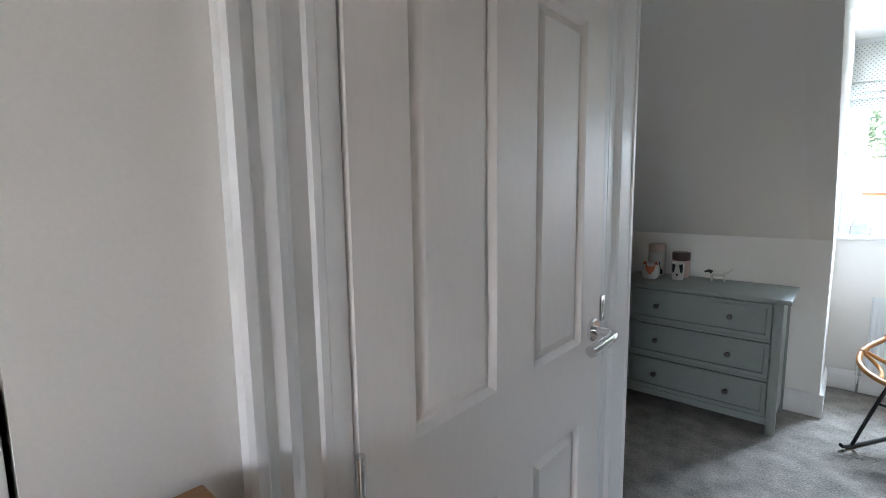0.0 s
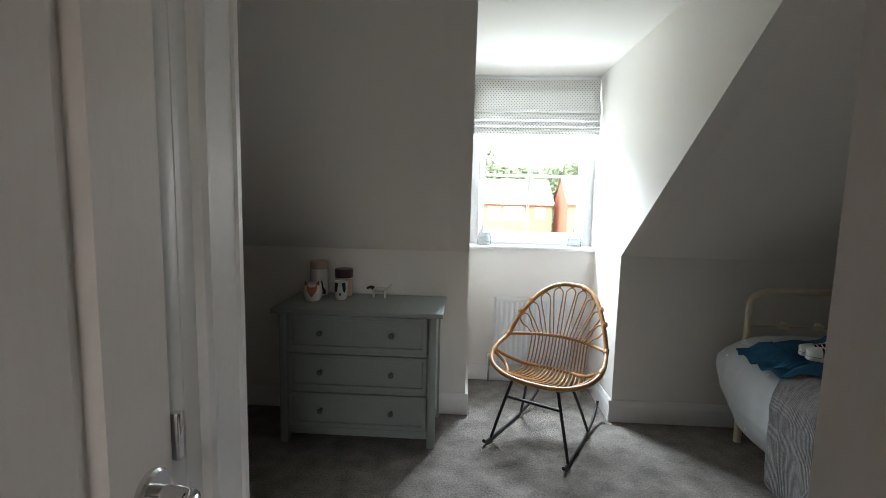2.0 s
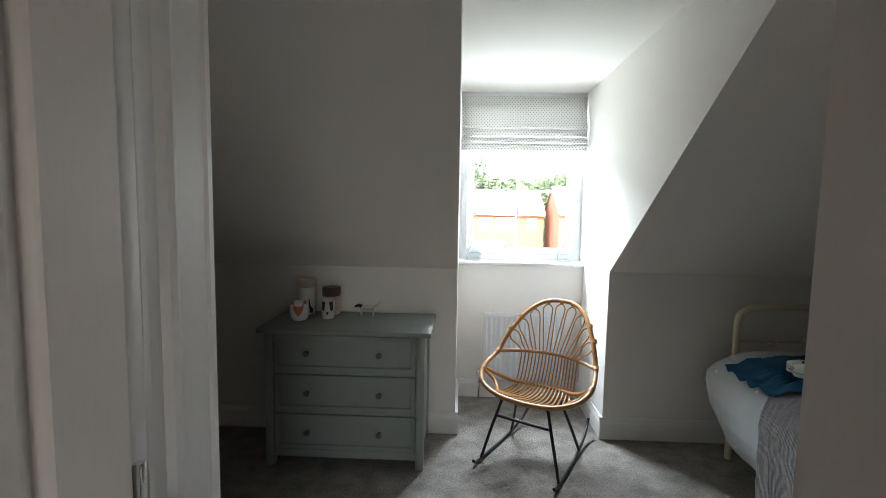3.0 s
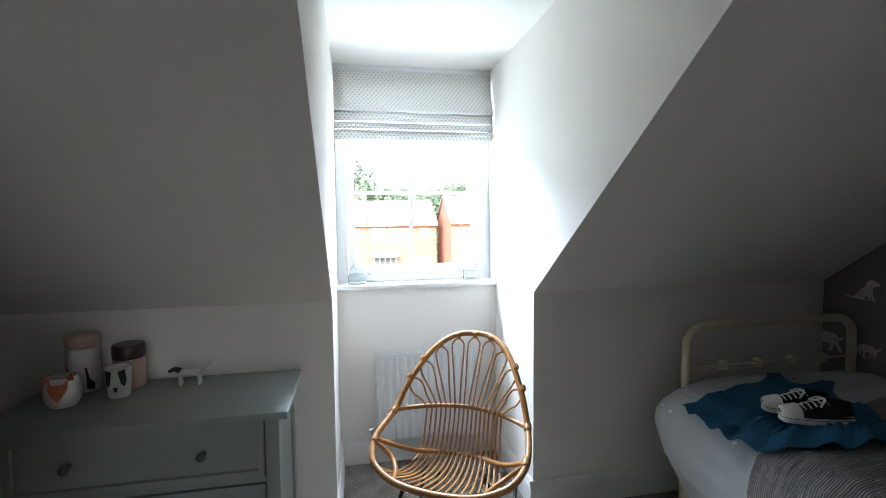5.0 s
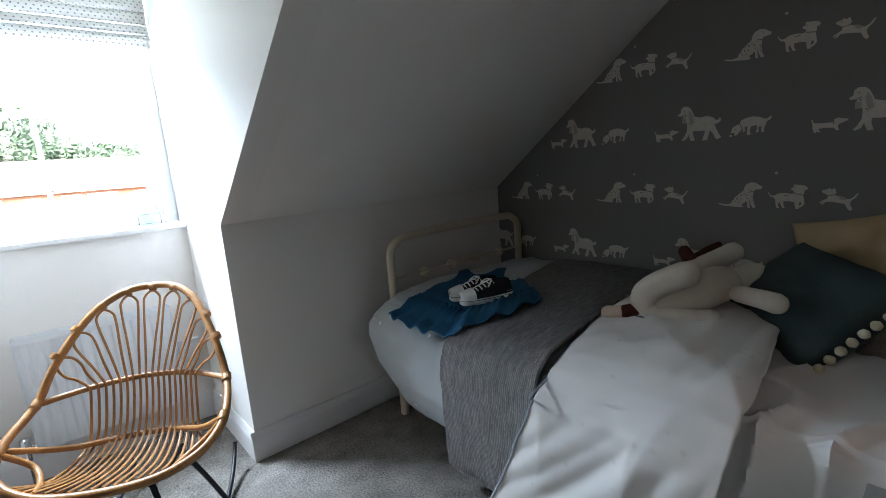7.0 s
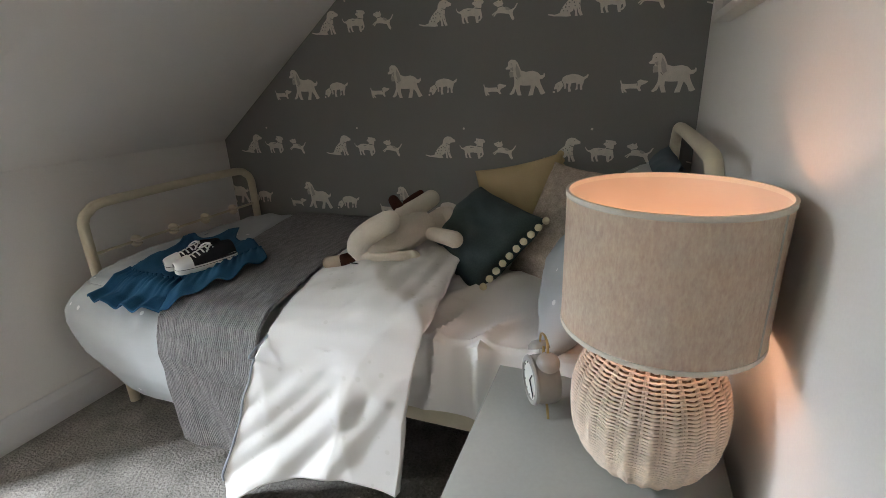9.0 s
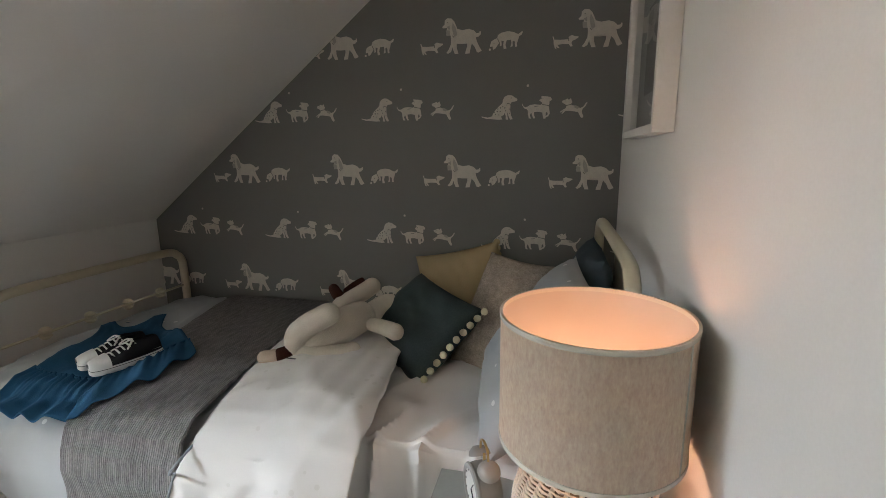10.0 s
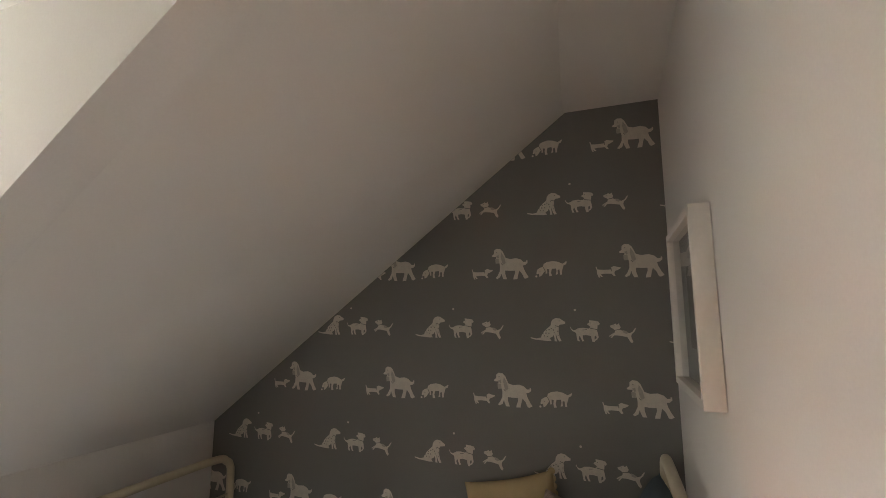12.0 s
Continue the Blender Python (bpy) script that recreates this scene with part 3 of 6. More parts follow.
part("pot_body", lathe(bmesh.new(), [(0, 0), (0.026, 0), (0.029, 0.006), (0.034, 0.070), (0.031, 0.070), (0.026, 0.008), (0, 0.006)], 24), CERAM, dogpot)
dpr = lambda h: 0.029 + 0.005 * h
for s in (-1, 1):
    part("painted_patch", on_round(0, 0.003, 0.070, [(s * 0.22, 0.92), (s * 0.75, 0.96), (s * 0.88, 0.55), (s * 0.70, 0.36), (s * 0.42, 0.48)], 0.001, dpr), BLACKG, dogpot, "black patch")
part("painted_nose", on_round(0, 0.003, 0.070, [(-0.2, 0.36), (0.2, 0.36), (0.06, 0.20), (-0.06, 0.20)], 0.001, dpr), BLACKG, dogpot, "black nose")
jar = thing("tall_jar", "tall cream ceramic jar with a terracotta pink lid", "jar", (0.542, 5.785, 0.7005))
jar.scale = (1.0, 1.0, 1.07)
part("jar_body", lathe(bmesh.new(), [(0, 0), (0.046, 0), (0.050, 0.008), (0.049, 0.13), (0.044, 0.138), (0, 0.138)], 28), CERAM, jar)
part("lid", lathe(bmesh.new(), [(0, 0), (0.047, 0), (0.050, 0.005), (0.050, 0.034), (0.046, 0.040), (0, 0.040)], 28, (0, 0, 0.139)), PINKC, jar, "terracotta pink lid")
for s in (-1, 1):
    part("painted_tail", on_round(0.050, 0, 0.138, [(s * 0.55, 0.10), (s * 1.0, 0.05), (s * 1.05, 0.20), (s * 0.75, 0.32), (s * 0.60, 0.60), (s * 0.50, 0.58), (s * 0.58, 0.30)], 0.0012), BLACKG, jar, "black painted curl")
jar2 = thing("lidded_jar", "pink ceramic jar with a dark brown lid", "jar", (0.680, 5.790, 0.7005))
jar2.scale = (1.05, 1.05, 1.1)
part("jar_body", lathe(bmesh.new(), [(0, 0), (0.042, 0), (0.046, 0.006), (0.046, 0.092), (0, 0.092)], 28), PINKC, jar2)
part("lid", lathe(bmesh.new(), [(0, 0), (0.046, 0), (0.048, 0.004), (0.048, 0.038), (0.045, 0.043), (0.02, 0.045), (0, 0.045)], 28, (0, 0, 0.093)), DARKB, jar2, "dark brown lid")


def animal(bm, body, legs, head, tail, r, leg_r):
    sweep(bm, spline(body, 5), lambda t: r * (0.8 + 0.35 * math.sin(t * math.pi)), 10)
    for a, c in legs:
        sweep(bm, [a, c], leg_r, 8)
    k0 = len(bm.faces)
    sweep(bm, spline(head, 4), lambda t: r * (1.0 - 0.55 * t), 10)
    bm.faces.ensure_lookup_table()
    for f in bm.faces[k0:]:
        f.material_index = 1
    sweep(bm, spline(tail, 4), lambda t: leg_r * (1 - 0.6 * t), 6)
    return bm


bm = animal(bmesh.new(), [(-0.035, 0, 0.045), (0, 0, 0.044), (0.035, 0, 0.046)], [((x, y, 0.042), (x + 0.002, y, 0.0)) for x in (-0.032, 0.03) for y in (-0.009, 0.009)], [(-0.030, 0, 0.050), (-0.046, 0, 0.058), (-0.068, 0, 0.050)], [(0.035, 0, 0.05), (0.055, 0, 0.062), (0.072, 0, 0.082)], 0.012, 0.005)
figurine = tagged(part("dog_figurine", bm, CERAM, None), "small white ceramic dog figurine with a black head", "figurine")
figurine.data.materials.append(BLACKG)
figurine.location = (0.885, 5.755, 0.7005)

# ---- rattan rocking chair ----
RATTAN = material("honey_rattan", (0.44, 0.205, 0.062), 0.36, vary=0.30, scale=14, fine=160, bump=0.25, depth=0.0015)
BLACKM = material("black_steel", (0.018, 0.018, 0.02), 0.4, 0.3, vary=0.2)
chair = thing("rocking_chair", "honey rattan rocking chair with a fan back and black steel rockers", "chair", (1.765, 5.61, 0), -30.5)
chair.scale = (0.955, 1.0, 1.0)
half = [(0, 0.43, 0.765), (0.085, 0.41, 0.758), (0.155, 0.36, 0.722), (0.205, 0.30, 0.665), (0.255, 0.225, 0.575), (0.285, 0.165, 0.490), (0.306, 0.06, 0.445), (0.300, -0.01, 0.415), (0.255, -0.075, 0.382), (0.15, -0.115, 0.354), (0, -0.125, 0.345)]
ring = half + [(-x, y, z) for x, y, z in half[-2:0:-1]]
part("rim", rod(ring, 0.0125, 10, 6, True), RATTAN, chair, smooth=60)
bar_y = lambda x: 0.165 + 0.12 * (1 - (x / 0.285) ** 2)
part("arm_bar", rod([(x, bar_y(x), 0.488) for x in (-0.285, -0.2, -0.1, 0, 0.1, 0.2, 0.285)], 0.0095, 8), RATTAN, chair, smooth=60)
part("seat_bar", rod([(-0.302, 0.02, 0.43), (-0.2, 0.125, 0.352), (-0.1, 0.185, 0.328), (0, 0.205, 0.322), (0.1, 0.185, 0.328), (0.2, 0.125, 0.352), (0.302, 0.02, 0.43)], 0.009, 8), RATTAN, chair, smooth=60)
for s in (-1, 1):
    part("seat_brace", rod([(s * 0.30, 0.01, 0.425), (s * 0.24, 0.03, 0.365), (s * 0.19, -0.03, 0.345), (s * 0.17, -0.105, 0.352)], 0.009, 8), RATTAN, chair, smooth=60)
tops = [(-0.244, 0.242, 0.600), (-0.205, 0.30, 0.662), (-0.147, 0.362, 0.715), (-0.077, 0.405, 0.746), (0, 0.42, 0.752), (0.077, 0.405, 0.746), (0.147, 0.362, 0.715), (0.205, 0.30, 0.662), (0.244, 0.242, 0.600)]
front_y = lambda x: -0.122 + 0.62 * x * x
front_z = lambda x: 0.347 + 0.42 * x * x
for i, a in enumerate(tops):
    A = Vector(a)
    feet = []
    for k in (2 * i, 2 * i + 1):
        x = -0.165 + 0.33 * k / 17
        feet.append(Vector((x, bar_y(x) - 0.012, 0.492)))
    mid = (feet[0] + feet[1]) / 2
    d = (A - mid).normalized()
    w = (feet[1] - feet[0]).normalized()
    w = (w - d * w.dot(d)).normalized()
    R, L = 0.027, (A - mid).length
    pts = [feet[0], feet[0].lerp(A, 0.35) - w * R * 0.35, A - d * 0.055 - w * R, A - d * 0.022 - w * R * 0.85, A - d * 0.004, A - d * 0.022 + w * R * 0.85, A - d * 0.055 + w * R, feet[1].lerp(A, 0.35) + w * R * 0.35, feet[1]]
    part("back_loop", rod(pts, 0.0042, 6, 5), RATTAN, chair, smooth=60)
    for f, k in zip(feet, (2 * i, 2 * i + 1)):
        xf = -0.245 + 0.49 * k / 17
        part("slat", rod([f, (f.x * 1.0, f.y - 0.02, 0.43), (f.x * 1.02, 0.205 - 0.9 * f.x * f.x, 0.345), (f.x * 1.1, 0.13, 0.312), (f.x * 1.25, 0.02, 0.315), (xf, front_y(xf) + 0.004, front_z(xf) + 0.006)], 0.0044, 6, 4), RATTAN, chair, smooth=60)
    wrap = lathe(bmesh.new(), [(0.0150, -0.009), (0.0158, -0.005), (0.0150, 0), (0.0158, 0.005), (0.0150, 0.009)], 10)
    tangent = Vector((1, 0, 0)) if i == 4 else (Vector(tops[min(8, i + 1)]) - Vector(tops[max(0, i - 1)]))
    bmesh.ops.transform(wrap, matrix=Matrix.Translation(A + d * 0.010) @ tangent.to_track_quat("Z", "Y").to_matrix().to_4x4(), verts=wrap.verts)
    part("binding", wrap, RATTAN, chair, smooth=60)
for s in (-1, 1):
    for p, t in (((s * 0.285, 0.165, 0.490), (s * -0.02, 0.1, 0.05)), ((s * 0.304, 0.02, 0.43), (0, 0.1, 0.04))):
        wrap = lathe(bmesh.new(), [(0.0150, -0.014), (0.0160, -0.008), (0.0150, -0.003), (0.0160, 0.003), (0.0150, 0.008), (0.0160, 0.014)], 10)
        bmesh.ops.transform(wrap, matrix=Matrix.Translation(p) @ Vector(t).to_track_quat("Z", "Y").to_matrix().to_4x4(), verts=wrap.verts)
        part("binding", wrap, RATTAN, chair, smooth=60)
    part("rocker", rod([(s * 0.218, -0.225, 0.030), (s * 0.217, -0.19, 0.014), (s * 0.214, -0.06, 0.0095), (s * 0.208, 0.12, 0.0095), (s * 0.198, 0.30, 0.035), (s * 0.190, 0.40, 0.075), (s * 0.188, 0.43, 0.105)], 0.0085, 8), BLACKM, chair, "black steel rocker", smooth=60)
    part("front_leg", rod([(s * 0.125, -0.095, 0.335), (s * 0.17, -0.125, 0.18), (s * 0.216, -0.15, 0.012)], 0.0085, 8), BLACKM, chair, smooth=60)
    part("rear_leg", rod([(s * 0.125, 0.10, 0.305), (s * 0.165, 0.16, 0.16), (s * 0.205, 0.205, 0.018)], 0.0085, 8), BLACKM, chair, smooth=60)
    part("seat_rail", rod([(s * 0.125, -0.105, 0.335), (s * 0.125, 0.0, 0.303), (s * 0.125, 0.12, 0.305)], 0.0085, 8), BLACKM, chair, smooth=60)
part("stretcher", rod([(-0.152, -0.113, 0.245), (0, -0.113, 0.245), (0.152, -0.113, 0.245)], 0.0075, 8), BLACKM, chair, smooth=60)

# ---- bed ----
CREAM = material("cream_enamel", (0.66, 0.58, 0.42), 0.35, vary=0.05, scale=8, fine=60, bump=0.08, depth=0.001)
LINEN = material("white_cotton", (0.86, 0.83, 0.79), 0.9, vary=0.03, scale=5, fine=420, bump=0.25, depth=0.0008, spec=0.1)
BX0, BX1, BF, BH = 2.822, 3.672, 5.70, 3.722
bed = thing("bed", "cream metal single bed with curved foot and head rails", "bed", (0, 0, 0))


def arch(y, top):
    c = 0.085
    return [(BX0, y, 0.0), (BX0, y, top * 0.5), (BX0, y, top - c - 0.02), (BX0 + 0.008, y, top - c * 0.55), (BX0 + 0.030, y, top - 0.022), (BX0 + c, y, top), (BX0 + 0.3, y, top + 0.004), (BX1 - 0.3, y, top + 0.004), (BX1 - c, y, top), (BX1 - 0.030, y, top - 0.022), (BX1 - 0.008, y, top - c * 0.55), (BX1, y, top - c - 0.02), (BX1, y, top * 0.5), (BX1, y, 0.0)]


part("foot_frame", rod(arch(BF, 0.812), 0.0185, 14, 4), CREAM, bed, smooth=60)
part("head_frame", rod(arch(BH, 1.005), 0.0185, 14, 4), CREAM, bed, smooth=60)
for y, zr, nm in ((BF, 0.634, "foot_rod"), (BH, 0.80, "head_rod")):
    bar = part(nm, rod([(BX0, y, zr), ((BX0 + BX1) / 2, y, zr), (BX1, y, zr)], 0.0055, 8), CREAM, bed, smooth=60)
    for k in range(4):
        x = 2.999 + 0.172 * k
        part("knob", lathe(bmesh.new(), [(0, -0.026), (0.012, -0.022), (0.021, -0.012), (0.017, -0.005), (0.023, 0), (0.017, 0.005), (0.021, 0.012), (0.012, 0.022), (0, 0.026)], 14, (x, y, zr)), CREAM, bar, "cast flower knob")
        if nm == "head_rod":
            part("spindle", rod([(x, y, 0.30), (x, y, zr - 0.1), (x, y, zr)], 0.0055, 8), CREAM, bed, smooth=60)
for x in (BX0 - 0.012, BX1 - 0.022):
    part("side_rail", boxes((x, x + 0.034, BH + 0.018, BF - 0.018, 0.230, 0.284), bevel=0.003), CREAM, bed)
part("slats", boxes(*[(BX0 + 0.023, BX1 - 0.023, 3.85 + 0.14 * k, 3.92 + 0.14 * k, 0.266, 0.282) for k in range(13)]), LINEN, bed)
mat_bm = bmesh.new()
box(mat_bm, 2.800, 3.690, 3.755, 5.655, 0.285, 0.535, bevel=0.045, seg=4)
mattress = thing("mattress", "single mattress in a creased white fitted sheet", "mattress", (0, 0, 0))
part("mattress_body", mat_bm, LINEN, mattress, smooth=60)


def fitted(u, v):
    y = 3.78 + (5.0 - 3.78) * u
    prof = [(3.66, 0.540), (3.2, 0.548), (2.86, 0.545), (2.800, 0.532), (2.792, 0.48), (2.790, 0.40), (2.792, 0.296)]
    k = v * (len(prof) - 1)
    i = min(len(prof) - 2, int(k))
    t = k - i
    x, z = (prof[i][j] * (1 - t) + prof[i + 1][j] * t for j in (0, 1))
    ridge = max(0.0, 1 - abs(n3((y + 0.7 * x) * 6, (x - 0.5 * z) * 3, 3.1)) * 3.2) ** 2
    crease = 0.006 * n3(y * 7, x * 2.5, 3.1) + 0.004 * n3(y * 22 + x * 5, x * 6, 1) + 0.026 * ridge
    return (x - (crease if v > 0.55 else 0) - 0.003, y, z + (crease if v < 0.6 else 0.5 * crease) + 0.004)


part("fitted_sheet", sheet(110, 80, fitted), LINEN, mattress, smooth=70)

# cloth patterns
def spotted(name, base, spot, size, radius, jitter=0.0, rough=0.9):
    """Cotton with a printed scatter of small shapes."""
    m = material(name, base, rough, vary=0.03, scale=4, fine=400, bump=0.2, depth=0.0008, spec=0.1)
    nn = m.node_tree.nodes
    pb = nn["Principled BSDF"]
    old = pb.inputs["Base Color"].links[0].from_socket
    tc, vo = nn.new("ShaderNodeTexCoord"), nn.new("ShaderNodeTexVoronoi")
    vo.inputs["Scale"].default_value, vo.inputs["Randomness"].default_value = 1 / size, jitter
    link(tc.outputs["Object"], vo, "Vector")
    hit = maths(nn, "LESS_THAN", vo.outputs["Distance"], radius / size)
    mx = nn.new("ShaderNodeMix")
    mx.data_type = "RGBA"
    mx.inputs["B"].default_value = (*spot, 1)
    link(old, mx, "A")
    link(hit, mx, "Factor")
    link(mx.outputs["Result"], pb, "Base Color")
    return m


STARS = spotted("grey_star_cotton", (0.50, 0.515, 0.515), (0.82, 0.82, 0.80), 0.062, 0.0085, 0.55)
FAINT = spotted("white_spot_cotton", (0.86, 0.83, 0.785), (0.80, 0.77, 0.715), 0.05, 0.007, 0.8)
KNIT = material("grey_knit", (0.35, 0.325, 0.31), 0.95, vary=0.75, scale=30, fine=170, bump=0.9, depth=0.004, spec=0.05, stretch=(0.6, 2.4, 0.6))

kn = KNIT.node_tree.nodes
kw, kc = kn.new("ShaderNodeTexWave"), kn.new("ShaderNodeTexCoord")
kw.bands_direction, kw.inputs["Scale"].default_value, kw.inputs["Distortion"].default_value = "Y", 46.0, 0.5
kw.inputs["Detail Scale"].default_value = 3.0
link(kc.outputs["Object"], kw, "Vector")
kb = kn.new("ShaderNodeBump")
kb.inputs["Strength"].default_value, kb.inputs["Distance"].default_value = 0.9, 0.004
link(kw.outputs["Fac"], kb, "Height")
link(kn["Bump"].outputs[0], kb, "Normal")
link(kb.outputs[0], kn["Principled BSDF"], "Normal")
# The bump wave also multiplies the colour, painting shade into the rib grooves.
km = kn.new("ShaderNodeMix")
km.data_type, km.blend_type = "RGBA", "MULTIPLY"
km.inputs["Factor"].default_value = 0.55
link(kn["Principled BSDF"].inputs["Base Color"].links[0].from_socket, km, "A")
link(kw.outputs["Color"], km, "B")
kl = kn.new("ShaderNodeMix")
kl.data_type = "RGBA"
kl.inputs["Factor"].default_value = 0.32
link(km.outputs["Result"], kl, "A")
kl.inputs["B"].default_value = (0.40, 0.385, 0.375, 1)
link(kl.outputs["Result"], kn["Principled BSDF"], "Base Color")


def drape(nu, nv, near, far, prof, low, seed, amp, puff=0.0, flare=0.0, fold=9.0, crumple=0.004):
    """Cloth over the bed: near and far are the (y0, y1) bounds at the near and far side, prof the (x, z) line
    across the top and down the side, low(u) the height of its lower edge, flare how far the hem swings out."""
    edge = prof[-1][1]

    def f(u, v):
        k = v * (len(prof) - 1)
        i = min(len(prof) - 2, int(k))
        t = k - i
        x, z = (prof[i][j] * (1 - t) + prof[i + 1][j] * t for j in (0, 1))
        s = max(0.0, min(1.0, (3.66 - x) / 0.86))
        a, b = far[0] + (near[0] - far[0]) * s, far[1] + (near[1] - far[1]) * s
        y = a + (b - a) * u
        side = max(0.0, (0.50 - z) / max(0.05, 0.50 - edge))
        z2 = z if side <= 0 else 0.50 - side * (0.50 - low(u))
        ridge = 1 - abs(n3((y - 0.55 * z2) * 4.2 + seed, (x + 0.8 * z2) * 1.9, seed * 0.7)) * 3.2
        ridge2 = 1 - abs(n3((y + 0.9 * x) * 6.5 + seed, (x - y) * 2.2, seed + 5)) * 3.0
        crease = crumple * (max(0.0, ridge) ** 2 + 0.6 * max(0.0, ridge2) ** 2)
        wob = crease + amp * (n3(y * 5 + seed, x * 3.2, z2 * 1.2) + 0.5 * n3(y * 13 + seed, x * 6, z2 * 3))
        fl = math.sin(u * math.pi * fold + seed + 0.6 * n3(z2 * 5, seed)) * 0.012 * side
        lift = puff * (4 * u * (1 - u)) ** 0.5 if puff else 0
        return (x - side * (flare * (0.4 + 0.6 * u) + fl) - wob * (0.9 if side > 0 else 0.1), y + 0.25 * wob, z2 + (wob + lift if side <= 0 else 0.3 * wob + lift * (1 - side)))
    return sheet(nu, nv, f)


def cloth(name, bm, mat, label, category, thick):
    root = thing(name, label, category, (0, 0, 0))
    ob = part("cloth", bm, mat, root, smooth=80)
    md = ob.modifiers.new("thickness", "SOLIDIFY")
    md.thickness, md.offset = thick, 0.0
    return root, ob


ROUND = [(3.685, 0.50), (3.67, 0.560), (3.5, 0.572), (3.2, 0.577), (2.95, 0.575), (2.84, 0.566), (2.765, 0.548), (2.715, 0.508), (2.692, 0.45), (2.684, 0.38), (2.692, 0.31), (2.715, 0.25), (2.745, 0.20)]


def duvet_low(u):
    y = 4.72 + 0.98 * u
    return 0.17 + 0.02 * u + max(0, y - 5.48) ** 1.6 * 1.5


bm = drape(90, 90, (4.72, 5.70), (4.72, 5.70), ROUND, duvet_low, 2.0, 0.010, 0.0, 0.0, 3, 0.012)
for vtx in bm.verts:
    hump = max(0.0, 1 - ((vtx.co.y - 5.58) / 0.24) ** 2)
    q = max(0.0, (vtx.co.y - 5.50) / 0.20)
    if vtx.co.z > 0.5:
        vtx.co.z += 0.004 * hump * min(1.0, (vtx.co.z - 0.5) / 0.06) - 0.020 * q * q * min(1.0, (vtx.co.z - 0.5) / 0.06)
    if vtx.co.z < 0.56:
        vtx.co.x += 0.03 * q - 0.028 * min(1.0, (0.56 - vtx.co.z) / 0.08)
duvet, duvet_cloth = cloth("duvet", bm, STARS, "pale grey star print duvet hanging over the bed foot", "duvet", 0.022)
throw_prof = [(x - (0.056 if z < 0.55 else 0.012), z + 0.032) for x, z in ROUND[1:-2]] + [(2.636, 0.27), (2.648, 0.16), (2.660, 0.02)]
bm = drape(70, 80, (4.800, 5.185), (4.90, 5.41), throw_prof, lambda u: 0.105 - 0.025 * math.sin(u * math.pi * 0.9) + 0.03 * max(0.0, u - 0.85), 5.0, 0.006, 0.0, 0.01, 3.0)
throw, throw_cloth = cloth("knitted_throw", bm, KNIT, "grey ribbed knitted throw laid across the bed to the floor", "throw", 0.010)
for root, ob, nv, m, r in ((duvet, duvet_cloth, 90, STARS, 0.014), (throw, throw_cloth, 80, KNIT, 0.007)):
    low_edge = [ob.data.vertices[i].co.copy() for i in range(nv, len(ob.data.vertices), nv + 1)]
    part("hem", sweep(bmesh.new(), low_edge, r, 8), m, root, "thick rolled hem", smooth=80)
fold_prof = [(3.62, 0.570), (3.5, 0.588), (3.2, 0.594), (2.95, 0.592), (2.84, 0.582), (2.772, 0.562), (2.728, 0.53), (2.704, 0.47), (2.694, 0.40), (2.690, 0.32), (2.688, 0.24), (2.686, 0.16), (2.684, 0.10)]
bm = drape(120, 120, (4.345, 4.775), (4.43, 4.895), fold_prof, lambda u: 0.125 + 0.03 * math.sin(u * 5.0) - 0.105 * max(0.0, (u - 0.70) / 0.30) ** 1.4, 9.0, 0.006, 0.022, 0.0, 0.0, 0.011)
for vtx in bm.verts:
    c = vtx.co
    down = max(0.0, min(1.0, (0.53 - c.z) / 0.43))
    side = max(0.0, min(1.0, (4.90 - c.y) / 0.55))
    c.x -= 0.088 * max(0.0, min(1.0, (0.61 - c.z) / 0.14)) * (1 - 0.75 * side)
    across = (c.y - 4.36) * 0.86 + (c.z - 0.56) * 0.51
    fan = 1.0 + 0.6 * down
    calm = min(1.0, 3.5 * (1 - side)) * min(1.0, 3 * down)
    pull = sum(h * math.exp(-((across - q * fan) / (w * fan)) ** 2) for q, w, h in ((-0.24, 0.03, 0.012), (-0.17, 0.025, 0.017), (-0.10, 0.03, 0.014), (-0.035, 0.022, 0.023), (0.03, 0.030, 0.026), (0.095, 0.022, 0.014), (0.15, 0.035, 0.021), (0.22, 0.03, 0.013)))
    if down > 0:
        c.x -= 0.62 * pull * (0.3 + 0.7 * calm) * min(1.0, 4 * down) + 0.045 * down * down * (1 - 0.6 * side)
        c.y += 0.19 * down ** 1.3 * (1 - side) + 0.05 * down * side
    elif c.z > 0.57:
        c.z += 0.5 * pull * min(1.0, (c.z - 0.57) / 0.02)
fold, fold_cloth = cloth("folded_duvet", bm, FAINT, "white spotted duvet end folded back in soft creases", "duvet", 0.026)
PIPING = material("grey_piping", (0.36, 0.38, 0.42), 0.8)
hem = [max((v.co for v in fold_cloth.data.vertices if abs(v.co.z - z) < 0.02), key=lambda c: c.y).copy() for z in (0.60, 0.55, 0.50, 0.44, 0.38, 0.32, 0.26, 0.20, 0.15, 0.10, 0.06)]
part("piping", rod([c + Vector((-0.014, 0.0, 0.004)) for c in hem], 0.0035, 6), PIPING, fold, "grey piped edge", smooth=60)

